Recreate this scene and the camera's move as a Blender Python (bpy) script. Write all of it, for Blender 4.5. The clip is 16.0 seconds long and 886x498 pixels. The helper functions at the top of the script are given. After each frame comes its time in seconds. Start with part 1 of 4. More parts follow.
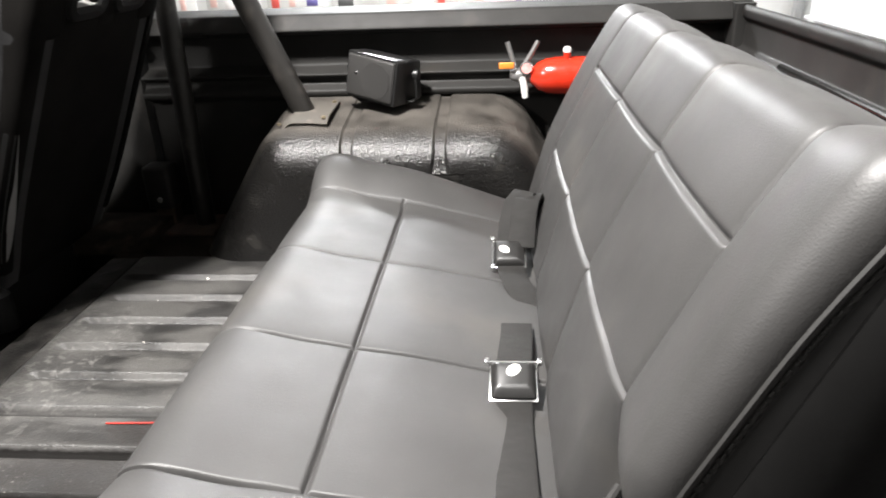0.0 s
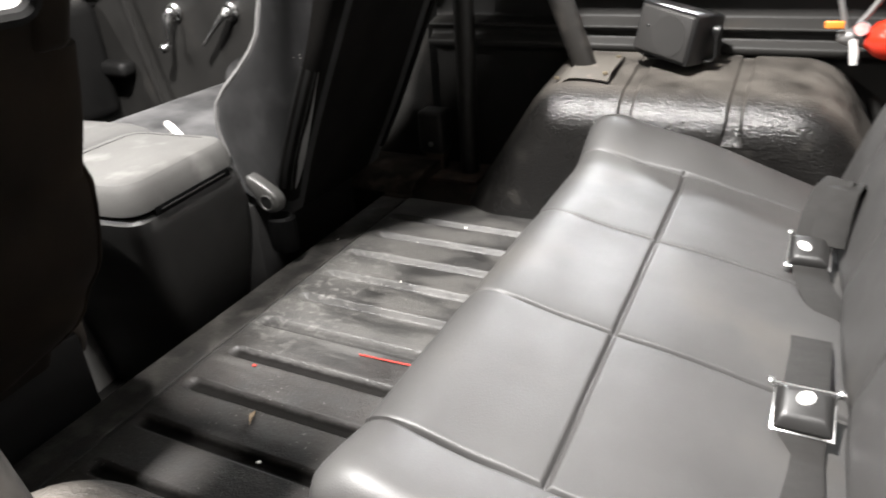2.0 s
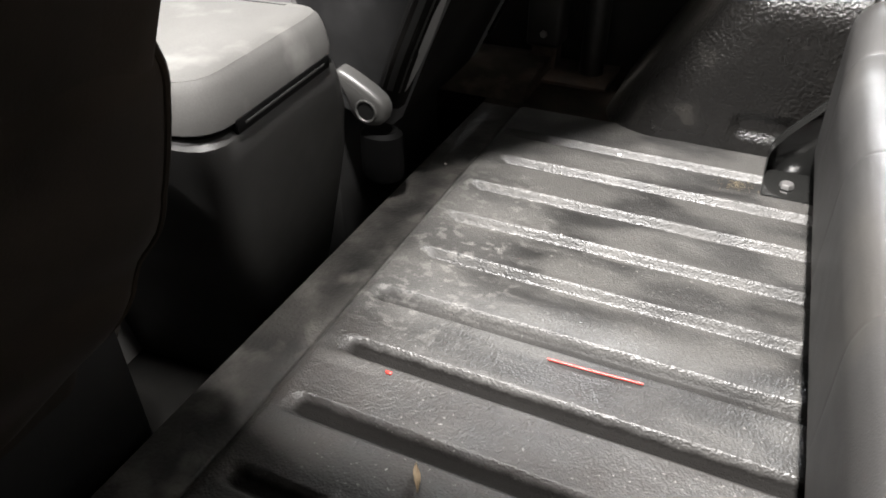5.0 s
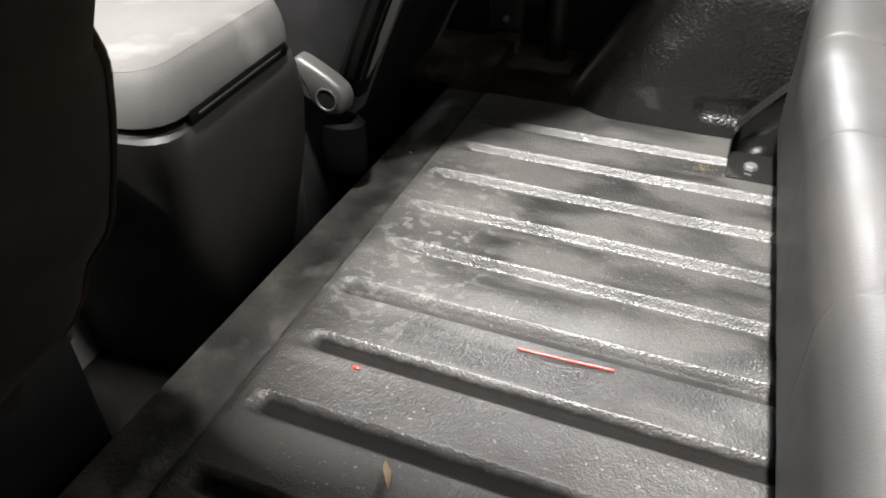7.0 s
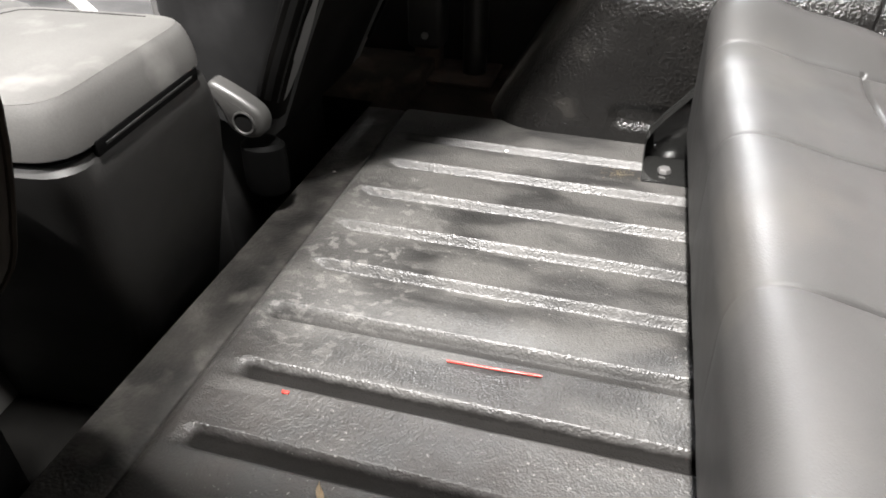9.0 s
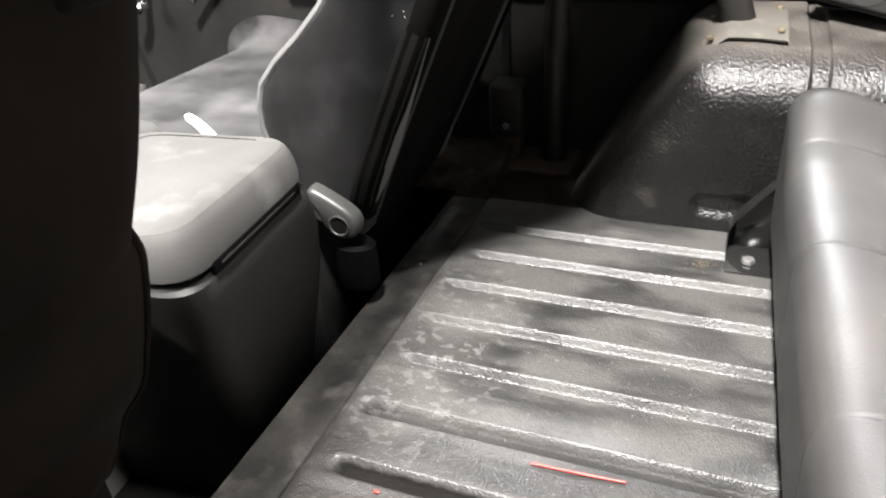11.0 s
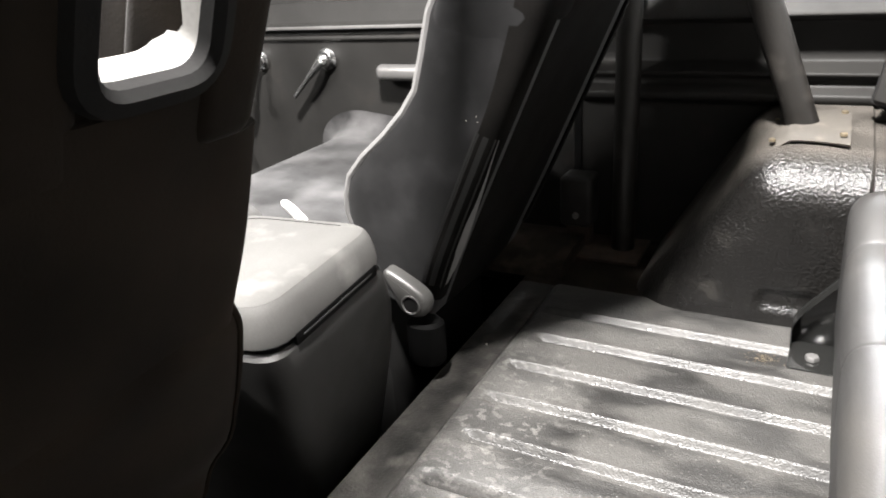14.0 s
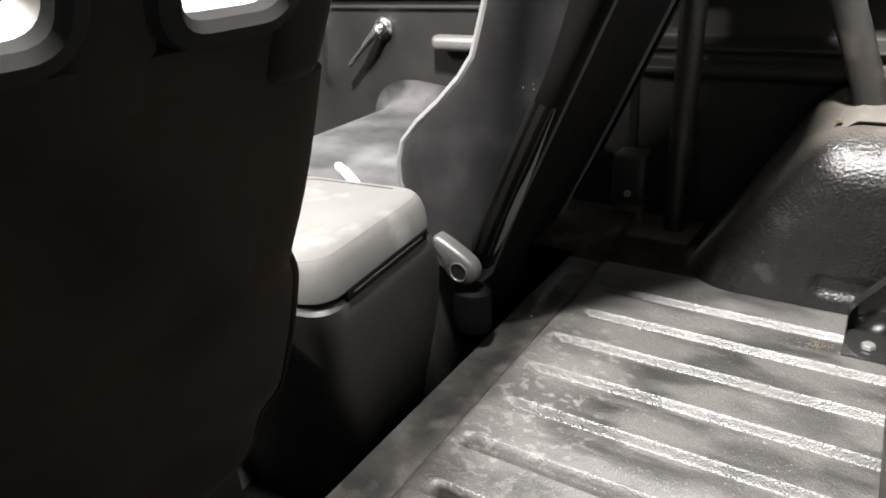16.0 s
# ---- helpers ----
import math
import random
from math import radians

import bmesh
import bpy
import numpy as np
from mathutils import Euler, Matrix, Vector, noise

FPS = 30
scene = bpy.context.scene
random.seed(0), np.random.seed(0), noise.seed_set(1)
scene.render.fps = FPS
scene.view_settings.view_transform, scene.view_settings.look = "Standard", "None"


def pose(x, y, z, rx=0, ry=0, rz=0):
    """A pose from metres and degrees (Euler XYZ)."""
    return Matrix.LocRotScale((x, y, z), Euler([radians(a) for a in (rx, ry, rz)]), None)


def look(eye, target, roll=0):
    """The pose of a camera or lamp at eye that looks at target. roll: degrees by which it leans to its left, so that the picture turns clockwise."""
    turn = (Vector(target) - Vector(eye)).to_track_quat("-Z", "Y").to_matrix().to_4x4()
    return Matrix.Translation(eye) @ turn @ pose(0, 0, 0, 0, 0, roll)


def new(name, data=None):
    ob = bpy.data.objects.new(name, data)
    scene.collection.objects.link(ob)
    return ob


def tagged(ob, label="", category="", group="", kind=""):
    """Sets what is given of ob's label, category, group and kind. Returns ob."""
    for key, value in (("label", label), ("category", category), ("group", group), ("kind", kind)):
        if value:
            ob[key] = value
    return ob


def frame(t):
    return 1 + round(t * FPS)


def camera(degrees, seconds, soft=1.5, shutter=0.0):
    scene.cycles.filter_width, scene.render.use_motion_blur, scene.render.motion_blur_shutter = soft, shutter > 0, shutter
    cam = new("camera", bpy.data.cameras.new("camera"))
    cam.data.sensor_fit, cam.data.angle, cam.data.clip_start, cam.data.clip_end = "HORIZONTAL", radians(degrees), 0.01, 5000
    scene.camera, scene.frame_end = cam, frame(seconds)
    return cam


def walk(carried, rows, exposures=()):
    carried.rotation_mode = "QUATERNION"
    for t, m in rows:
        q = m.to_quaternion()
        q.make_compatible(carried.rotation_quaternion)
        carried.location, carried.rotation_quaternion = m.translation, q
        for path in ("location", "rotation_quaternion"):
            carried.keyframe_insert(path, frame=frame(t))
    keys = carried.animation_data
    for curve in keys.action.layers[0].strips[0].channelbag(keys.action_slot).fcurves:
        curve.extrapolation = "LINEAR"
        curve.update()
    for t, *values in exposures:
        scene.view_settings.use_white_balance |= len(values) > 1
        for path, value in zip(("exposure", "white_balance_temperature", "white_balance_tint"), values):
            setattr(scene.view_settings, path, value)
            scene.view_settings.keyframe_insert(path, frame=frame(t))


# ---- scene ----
cam = camera(65.2, 16.0, 1.8, 0.4)
PATH = [
    (0, (0.197, 0.335, 0.703), (0.033, 2.152, -0.118), -2.3),
    (0.5, (0.191, 0.335, 0.71), (-0.093, 2.13, -0.123), -3.0),
    (1, (0.186, 0.342, 0.698), (-0.216, 2.114, -0.137), -2.2),
    (1.5, (0.162, 0.349, 0.708), (-0.435, 2.035, -0.186), -3.8),
    (2, (0.147, 0.403, 0.689), (-0.677, 1.986, -0.213), -3.8),
    (2.5, (0.117, 0.426, 0.688), (-0.846, 1.92, -0.229), -2.8),
    (3, (0.02, 0.473, 0.678), (-0.816, 2.076, -0.178), -1.7),
    (3.5, (-0.102, 0.496, 0.66), (-0.884, 2.071, -0.292), -0.9),
    (4, (-0.209, 0.568, 0.607), (-0.899, 2.126, -0.44), 0.3),
    (4.5, (-0.278, 0.623, 0.568), (-0.938, 2.139, -0.557), -0.2),
    (5, (-0.318, 0.64, 0.554), (-0.989, 2.126, -0.604), -0.1),
    (7.5, (-0.32, 0.655, 0.546), (-0.821, 2.18, -0.646), 0.8),
    (8, (-0.298, 0.655, 0.545), (-0.707, 2.219, -0.632), 1.0),
    (10.5, (-0.309, 0.662, 0.597), (-0.865, 2.25, -0.483), -3.5),
    (11, (-0.303, 0.653, 0.623), (-0.973, 2.243, -0.387), -3.9),
    (11.5, (-0.293, 0.629, 0.644), (-1.034, 2.245, -0.273), -3.9),
    (12, (-0.284, 0.622, 0.658), (-1.046, 2.263, -0.194), -3.5),
    (12.5, (-0.272, 0.612, 0.661), (-1.038, 2.267, -0.159), -2.4),
    (13, (-0.262, 0.606, 0.666), (-1.109, 2.227, -0.143), -4.2),
    (13.5, (-0.26, 0.606, 0.663), (-1.133, 2.216, -0.14), -4.5),
    (14, (-0.254, 0.602, 0.664), (-1.164, 2.196, -0.13), -4.6),
    (14.5, (-0.255, 0.593, 0.665), (-1.213, 2.164, -0.12), -3.7),
    (15, (-0.255, 0.592, 0.662), (-1.223, 2.152, -0.133), -4.2),
    (15.5, (-0.256, 0.587, 0.656), (-1.248, 2.12, -0.16), -4.0),
    (16, (-0.258, 0.587, 0.647), (-1.267, 2.097, -0.19), -3.7),
]
walk(cam, [(t, look(eye, target, roll)) for t, eye, target, roll in PATH],
     [(0.0, -0.03), (1.5, 0.02), (3.0, 0.38), (5.0, 0.22), (7.5, 0.28), (10.0, 0.32), (12.5, 0.54), (16.0, 0.53)])
# ---- light ----
world = bpy.data.worlds.new("garage_air")
scene.world = world
world.use_nodes = True
world.node_tree.nodes["Background"].inputs[0].default_value = (0.9, 0.95, 1.0, 1)
world.node_tree.nodes["Background"].inputs[1].default_value = 0.02
scene.view_settings.exposure = 0.0

CEIL = 2.35      # garage ceiling above the truck's floor
GROUND = -0.72


def ceiling_lamp(x, y, sx, sy, watts, colour):
    data = bpy.data.lights.new("ceiling_lamp", "AREA")
    data.shape, data.size, data.size_y, data.energy, data.color = "RECTANGLE", sx, sy, watts, colour
    ob = new("ceiling_lamp", data)
    ob.matrix_world = pose(x, y, CEIL - 0.09)
    return ob


COOL, WARM = (0.96, 0.978, 1.0), (1.0, 0.97, 0.945)
# the last lamp is unseen, added to whiten the roller door
LAMPS = [(-0.495, 0.78, 0.14, 0.24, 285, WARM), (-0.5, 4.85, 0.5, 0.14, 230, COOL), (-2.8, -0.8, 0.14, 1.2, 185, WARM), (1.55, 4.3, 0.6, 0.14, 15, WARM)]
for lamp in LAMPS:
    ceiling_lamp(*lamp)


# ---- materials ----
RIB = 0.0112     # depth of the floor's pressed grooves


def material(name, base, rough=0.5, metal=0.0, var=0.25, big=6.0, fine=120.0, bump=0.15, depth=0.001, wear=None, wear_amount=0.0,
             wear_scale=12.0, wear_width=0.18, stretch=(1, 1, 1), rough_var=0.12, coat=0.0, sheen=0.0, kind="noise", spec=0.5, fine_var=0.2, dust=None, speck=None):
    m = bpy.data.materials.new(name)
    m.use_nodes = True
    nt = m.node_tree
    bsdf = nt.nodes["Principled BSDF"]
    link = nt.links.new
    tc = nt.nodes.new("ShaderNodeTexCoord")
    mp = nt.nodes.new("ShaderNodeMapping")
    mp.inputs["Scale"].default_value = stretch
    link(tc.outputs["Object"], mp.inputs["Vector"])

    def noise_tex(scale, detail=4.0, vec=None):
        n = nt.nodes.new("ShaderNodeTexNoise")
        n.inputs["Scale"].default_value = scale
        n.inputs["Detail"].default_value = detail
        link(vec or mp.outputs["Vector"], n.inputs["Vector"])
        return n.outputs["Fac"]

    def ramp(fac, lo, hi):
        r = nt.nodes.new("ShaderNodeMapRange")
        r.inputs["From Min"].default_value, r.inputs["From Max"].default_value = lo, hi
        link(fac, r.inputs["Value"])
        return r.outputs["Result"]

    def mix(fac, a, b):
        x = nt.nodes.new("ShaderNodeMix")
        x.data_type = "RGBA"
        if isinstance(fac, float):
            x.inputs["Factor"].default_value = fac
        else:
            link(fac, x.inputs["Factor"])
        for sock, v in ((x.inputs["A"], a), (x.inputs["B"], b)):
            if isinstance(v, tuple):
                sock.default_value = (*v, 1)
            else:
                link(v, sock)
        return x.outputs["Result"]

    dark = tuple(c * (1 - var) for c in base)
    light = tuple(min(1, c * (1 + var)) for c in base)
    big_fac = ramp(noise_tex(big, 5.0), 0.3, 0.7)
    col = mix(big_fac, dark, light)
    if fine_var:
        f = ramp(noise_tex(fine, 2.0), 0.35, 0.65)
        g = nt.nodes.new("ShaderNodeMath")
        g.operation = "MULTIPLY"
        g.inputs[1].default_value = fine_var
        link(f, g.inputs[0])
        col = mix(g.outputs[0], col, tuple(c * 0.45 for c in base))
    if wear:
        w = ramp(noise_tex(wear_scale, 8.0), 0.71 - wear_width / 2 - wear_amount * 0.25, 0.71 + wear_width / 2 - wear_amount * 0.25)
        col = mix(w, col, wear)
    if speck:       # small pale grains and smears of dirt
        sp = ramp(noise_tex(150.0, 2.0), 0.66, 0.72)
        patch = ramp(noise_tex(8.0, 3.0), 0.45, 0.62)
        both = nt.nodes.new("ShaderNodeMath")
        both.operation = "MULTIPLY"
        link(sp, both.inputs[0])
        link(patch, both.inputs[1])
        col = mix(both.outputs[0], col, speck)
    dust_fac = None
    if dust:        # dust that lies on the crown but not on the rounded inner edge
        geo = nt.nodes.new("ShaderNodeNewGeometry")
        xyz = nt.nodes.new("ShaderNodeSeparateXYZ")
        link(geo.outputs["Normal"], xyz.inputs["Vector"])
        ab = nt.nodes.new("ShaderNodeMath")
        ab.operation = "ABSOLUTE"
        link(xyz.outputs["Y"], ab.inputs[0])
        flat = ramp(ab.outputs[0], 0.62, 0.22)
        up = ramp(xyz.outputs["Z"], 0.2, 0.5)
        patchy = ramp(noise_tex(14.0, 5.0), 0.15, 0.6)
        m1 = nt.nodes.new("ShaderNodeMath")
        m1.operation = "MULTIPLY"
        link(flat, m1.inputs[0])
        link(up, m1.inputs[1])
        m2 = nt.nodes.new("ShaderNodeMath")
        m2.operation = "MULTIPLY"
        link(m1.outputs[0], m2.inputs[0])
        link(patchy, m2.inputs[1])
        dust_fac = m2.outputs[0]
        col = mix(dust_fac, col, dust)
    link(col, bsdf.inputs["Base Color"])
    r = nt.nodes.new("ShaderNodeMapRange")
    r.inputs["To Min"].default_value, r.inputs["To Max"].default_value = max(0.02, rough - rough_var), min(1, rough + rough_var)
    link(noise_tex(big * 2.3, 6.0), r.inputs["Value"])
    rough_out = r.outputs["Result"]
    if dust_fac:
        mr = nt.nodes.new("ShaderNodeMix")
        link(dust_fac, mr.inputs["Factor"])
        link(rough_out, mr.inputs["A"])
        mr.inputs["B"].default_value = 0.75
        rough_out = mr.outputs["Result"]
    link(rough_out, bsdf.inputs["Roughness"])
    bsdf.inputs["Metallic"].default_value = metal
    bsdf.inputs["Specular IOR Level"].default_value = spec
    bsdf.inputs["Coat Weight"].default_value = coat
    if sheen:
        bsdf.inputs["Sheen Weight"].default_value = sheen
        bsdf.inputs["Sheen Roughness"].default_value = 0.4
    if bump:
        b = nt.nodes.new("ShaderNodeBump")
        b.inputs["Strength"].default_value = bump
        b.inputs["Distance"].default_value = depth
        if kind == "cells":
            v = nt.nodes.new("ShaderNodeTexVoronoi")
            v.feature = "SMOOTH_F1"
            v.inputs["Scale"].default_value = fine
            link(mp.outputs["Vector"], v.inputs["Vector"])
            link(v.outputs["Distance"], b.inputs["Height"])
        else:
            link(noise_tex(fine, 3.0), b.inputs["Height"])
        link(b.outputs["Normal"], bsdf.inputs["Normal"])
    return m


def lamp_material(name, colour, strength):
    m = bpy.data.materials.new(name)
    m.use_nodes = True
    b = m.node_tree.nodes["Principled BSDF"]
    b.inputs["Base Color"].default_value = (*colour, 1)
    b.inputs["Emission Color"].default_value = (*colour, 1)
    b.inputs["Emission Strength"].default_value = strength
    return m


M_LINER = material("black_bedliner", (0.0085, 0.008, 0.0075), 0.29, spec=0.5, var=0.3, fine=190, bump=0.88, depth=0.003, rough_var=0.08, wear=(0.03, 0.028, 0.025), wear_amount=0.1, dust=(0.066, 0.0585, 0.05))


def floor_material(name, base, worn, warm, rough, groove):
    """Black liner: pebbled, scuffed lengthways, with flaking pale wear round the ends of the middle ribs."""
    m = bpy.data.materials.new(name)
    m.use_nodes = True
    nt = m.node_tree
    bsdf, link = nt.nodes["Principled BSDF"], nt.links.new
    tc = nt.nodes.new("ShaderNodeTexCoord")

    def stretched(sx, sy, sz):
        mp = nt.nodes.new("ShaderNodeMapping")
        mp.inputs["Scale"].default_value = (sx, sy, sz)
        link(tc.outputs["Object"], mp.inputs["Vector"])
        return mp.outputs["Vector"]

    def grain(scale, detail, vec=None):
        n = nt.nodes.new("ShaderNodeTexNoise")
        n.inputs["Scale"].default_value, n.inputs["Detail"].default_value = scale, detail
        link(vec or tc.outputs["Object"], n.inputs["Vector"])
        return n.outputs["Fac"]

    def span(v, lo, hi, a=0.0, b=1.0):
        r = nt.nodes.new("ShaderNodeMapRange")
        for key, x in (("From Min", lo), ("From Max", hi), ("To Min", a), ("To Max", b)):
            r.inputs[key].default_value = x
        link(v, r.inputs["Value"])
        return r.outputs["Result"]

    def calc(op, a, b):
        n = nt.nodes.new("ShaderNodeMath")
        n.operation = op
        for k, v in enumerate((a, b)):
            if isinstance(v, float):
                n.inputs[k].default_value = v
            else:
                link(v, n.inputs[k])
        return n.outputs[0]

    def blend(fac, a, b):
        x = nt.nodes.new("ShaderNodeMix")
        x.data_type = "RGBA"
        link(fac, x.inputs["Factor"])
        for sock, v in ((x.inputs["A"], a), (x.inputs["B"], b)):
            if isinstance(v, tuple):
                sock.default_value = (*v, 1)
            else:
                link(v, sock)
        return x.outputs["Result"]

    xyz = nt.nodes.new("ShaderNodeSeparateXYZ")
    link(tc.outputs["Object"], xyz.inputs["Vector"])
    soft = grain(7.0, 4.0, stretched(0.7, 1.3, 1.0))
    wobble = calc("MULTIPLY", calc("SUBTRACT", grain(14.0, 4.0), 0.5), 0.22)
    px, py = calc("ADD", xyz.outputs["X"], wobble), calc("ADD", xyz.outputs["Y"], wobble)
    col = blend(span(soft, 0.32, 0.68), tuple(c * 0.55 for c in base), tuple(c * 1.5 for c in base))
    # brown dirt towards the driver's side, darkened further to stand in for shade
    col = blend(calc("MULTIPLY", span(py, 1.24, 1.02), span(grain(20.0, 5.0), 0.3, 0.6)), col, warm)
    dirt = span(py, 1.16, 0.98)
    # mottled grey blotches on the floor beyond the driver's side
    blotch = calc("MULTIPLY", span(grain(11.0, 6.0, stretched(0.6, 1.1, 1.0)), 0.43, 0.58), span(py, 1.08, 1.26))
    col = blend(calc("MULTIPLY", blotch, 0.8), col, worn)
    # scuffs dragged lengthways
    drag = calc("MULTIPLY", span(grain(9.0, 6.0, stretched(0.6, 5.0, 1.0)), 0.52, 0.70), span(grain(5.0, 3.0), 0.42, 0.62))
    col = blend(calc("MULTIPLY", drag, 0.75), col, worn)
    # paint flaking off round the rib ends
    near = calc("MULTIPLY", span(px, -0.50, -0.60), calc("MULTIPLY", span(py, 1.13, 1.24), span(py, 1.66, 1.50)))
    chips = span(grain(70.0, 2.0, stretched(0.75, 1.0, 1.0)), 0.55, 0.60)
    col = blend(calc("MULTIPLY", near, calc("MULTIPLY", chips, 0.75)), col, tuple(c * 1.8 for c in worn))
    col = blend(calc("MULTIPLY", near, 0.3), col, worn)
    pits = span(grain(330.0, 2.0), 0.36, 0.62)
    col = blend(calc("MULTIPLY", pits, 0.38), col, tuple(c * 0.4 for c in base))
    specks = calc("MULTIPLY", span(grain(170.0, 2.0), 0.66, 0.72), span(grain(8.0, 3.0), 0.42, 0.62))
    col = blend(specks, col, (0.16, 0.155, 0.145))
    dull = calc("MAXIMUM", drag, calc("MULTIPLY", near, 0.7))
    rgh = calc("ADD", span(soft, 0.3, 0.7, rough - 0.07, rough + 0.1), calc("ADD", calc("MULTIPLY", dull, 0.14), calc("MULTIPLY", dirt, 0.24)))
    # the grooves: shade painted black on the driver's side, lit walls painted pale beyond
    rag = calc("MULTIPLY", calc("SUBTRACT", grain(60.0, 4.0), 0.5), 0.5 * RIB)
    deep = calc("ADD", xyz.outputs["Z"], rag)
    groove_shade = calc("MULTIPLY", span(deep, -0.30 * RIB, -0.72 * RIB), span(xyz.outputs["Y"], 1.265, 1.215))
    col = blend(groove_shade, col, (0.006, 0.0055, 0.005))
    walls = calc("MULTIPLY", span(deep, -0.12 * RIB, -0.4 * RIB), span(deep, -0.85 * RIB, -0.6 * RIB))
    # speckled pale tone that paints lamplight onto the far groove walls
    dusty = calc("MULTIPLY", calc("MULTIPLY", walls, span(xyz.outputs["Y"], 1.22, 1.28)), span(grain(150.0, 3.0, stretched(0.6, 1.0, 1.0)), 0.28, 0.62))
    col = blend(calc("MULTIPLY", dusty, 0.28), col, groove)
    rgh = calc("ADD", rgh, calc("ADD", calc("MULTIPLY", groove_shade, 0.4), calc("MULTIPLY", walls, 0.1)))
    link(span(groove_shade, 0.0, 1.0, 0.5, 0.12), bsdf.inputs["Specular IOR Level"])
    link(col, bsdf.inputs["Base Color"])
    link(rgh, bsdf.inputs["Roughness"])
    v = nt.nodes.new("ShaderNodeTexVoronoi")
    v.feature = "SMOOTH_F1"
    v.inputs["Scale"].default_value = 420.0
    link(tc.outputs["Object"], v.inputs["Vector"])
    relief = calc("ADD", v.outputs["Distance"], calc("MULTIPLY", grain(110.0, 3.0), 1.3))
    b = nt.nodes.new("ShaderNodeBump")
    b.inputs["Strength"].default_value, b.inputs["Distance"].default_value = 0.6, 0.0014
    link(relief, b.inputs["Height"])
    link(b.outputs["Normal"], bsdf.inputs["Normal"])
    return m


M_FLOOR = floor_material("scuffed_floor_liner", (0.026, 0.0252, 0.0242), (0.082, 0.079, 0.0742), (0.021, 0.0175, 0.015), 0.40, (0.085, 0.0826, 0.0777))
M_STRIP = material("grubby_floor_strip", (0.022, 0.0205, 0.0187), 0.65, spec=0.3, var=0.8, big=16, fine=220, bump=0.7, depth=0.002, wear=(0.06, 0.056, 0.051), wear_amount=0.42, wear_scale=22)
M_PAINT = material("black_satin_paint", (0.021, 0.0203, 0.0192), 0.55, spec=0.2, var=0.25, fine=420, bump=0.12, depth=0.001, wear=(0.03, 0.027, 0.024), wear_amount=0.1)
M_VINYL = material("charcoal_vinyl", (0.037, 0.0359, 0.035), 0.52, spec=0.45, var=0.16, big=7, fine=620, bump=0.22, depth=0.0006, kind="cells", rough_var=0.11, wear=(0.047, 0.0443, 0.041), wear_amount=0.27, wear_scale=7, fine_var=0.12)
M_WELT = material("dark_vinyl_welt", (0.022, 0.0212, 0.0204), 0.5, fine=500)
M_PIPING = material("dark_piping", (0.015, 0.0145, 0.014), 0.5, fine=500)
# one suede in two copies: darkened for shaded sides, paler for the lit cushion
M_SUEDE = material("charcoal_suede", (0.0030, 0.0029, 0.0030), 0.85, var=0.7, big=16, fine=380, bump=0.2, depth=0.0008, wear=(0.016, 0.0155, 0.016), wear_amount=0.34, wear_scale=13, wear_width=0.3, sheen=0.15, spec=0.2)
M_SUEDE_LIT = material("lit_charcoal_suede", (0.033, 0.0323, 0.0325), 0.85, var=0.6, big=14, fine=380, bump=0.2, depth=0.0008, wear=(0.085, 0.083, 0.0835), wear_amount=0.35, wear_scale=9, wear_width=0.3, sheen=0.15, spec=0.2)
M_BROWN = material("dark_brown_cloth", (0.0125, 0.0089, 0.0059), 0.9, var=0.6, big=6, fine=420, bump=0.25, depth=0.0008, spec=0.1, sheen=0.03)
# black suede darkened further to carry shade at the seat's rear
M_DEEP = material("shaded_black_suede", (0.0052, 0.0048, 0.0044), 1.0, var=0.4, big=9, fine=380, bump=0.2, depth=0.0008, spec=0.04)
M_SUEDE_BLACK = material("black_suede", (0.007, 0.0068, 0.0066), 0.9, var=0.35, big=9, fine=380, bump=0.2, depth=0.0008, spec=0.15)
M_CONSOLE_DARK = material("dark_grey_console_plastic", (0.0165, 0.016, 0.0152), 0.55, var=0.2, big=7, fine=600, bump=0.2, depth=0.0006, kind="cells")
M_REEL = material("dusty_black_plastic", (0.009, 0.0078, 0.0068), 0.6, var=0.4, big=20, fine=300)
M_BUCKLE = material("black_buckle", (0.013, 0.0125, 0.012), 0.42, var=0.1, fine=400, bump=0.05)
M_BADGE = material("pale_badge", (0.7, 0.69, 0.66), 0.35, var=0.08, fine=300)
M_GAUGE = material("gauge_dial", (0.7, 0.35, 0.33), 0.4, var=0.3, big=80, fine=300)
M_SHELL = material("black_shell_plastic", (0.007, 0.0068, 0.0066), 0.55, fine=300, spec=0.3)
M_SLOT = material("black_slot", (0.003, 0.003, 0.003), 0.6, fine=300, spec=0.06)
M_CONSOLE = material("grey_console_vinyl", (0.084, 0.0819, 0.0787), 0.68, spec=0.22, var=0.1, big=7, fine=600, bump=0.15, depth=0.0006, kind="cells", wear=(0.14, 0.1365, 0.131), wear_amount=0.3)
M_LINING = material("pale_grey_lining", (0.22, 0.215, 0.206), 0.5, var=0.08, fine=300)
M_PILLAR = material("pale_grey_trim", (0.66, 0.64, 0.61), 0.55, var=0.06, fine=300)
M_CHROME = material("chrome", (0.85, 0.85, 0.85), 0.2, metal=1.0, var=0.03, bump=0.0, rough_var=0.05, fine_var=0.0)
M_STEEL = material("worn_grey_steel", (0.22, 0.215, 0.21), 0.42, metal=0.6, var=0.2, fine=300)
M_ARM = material("grey_painted_steel", (0.05, 0.0488, 0.0467), 0.45, var=0.25, fine=300)
M_GLOSS = material("glossy_black_enamel", (0.012, 0.012, 0.0115), 0.16, var=0.2, fine=300, bump=0.05, rough_var=0.06)
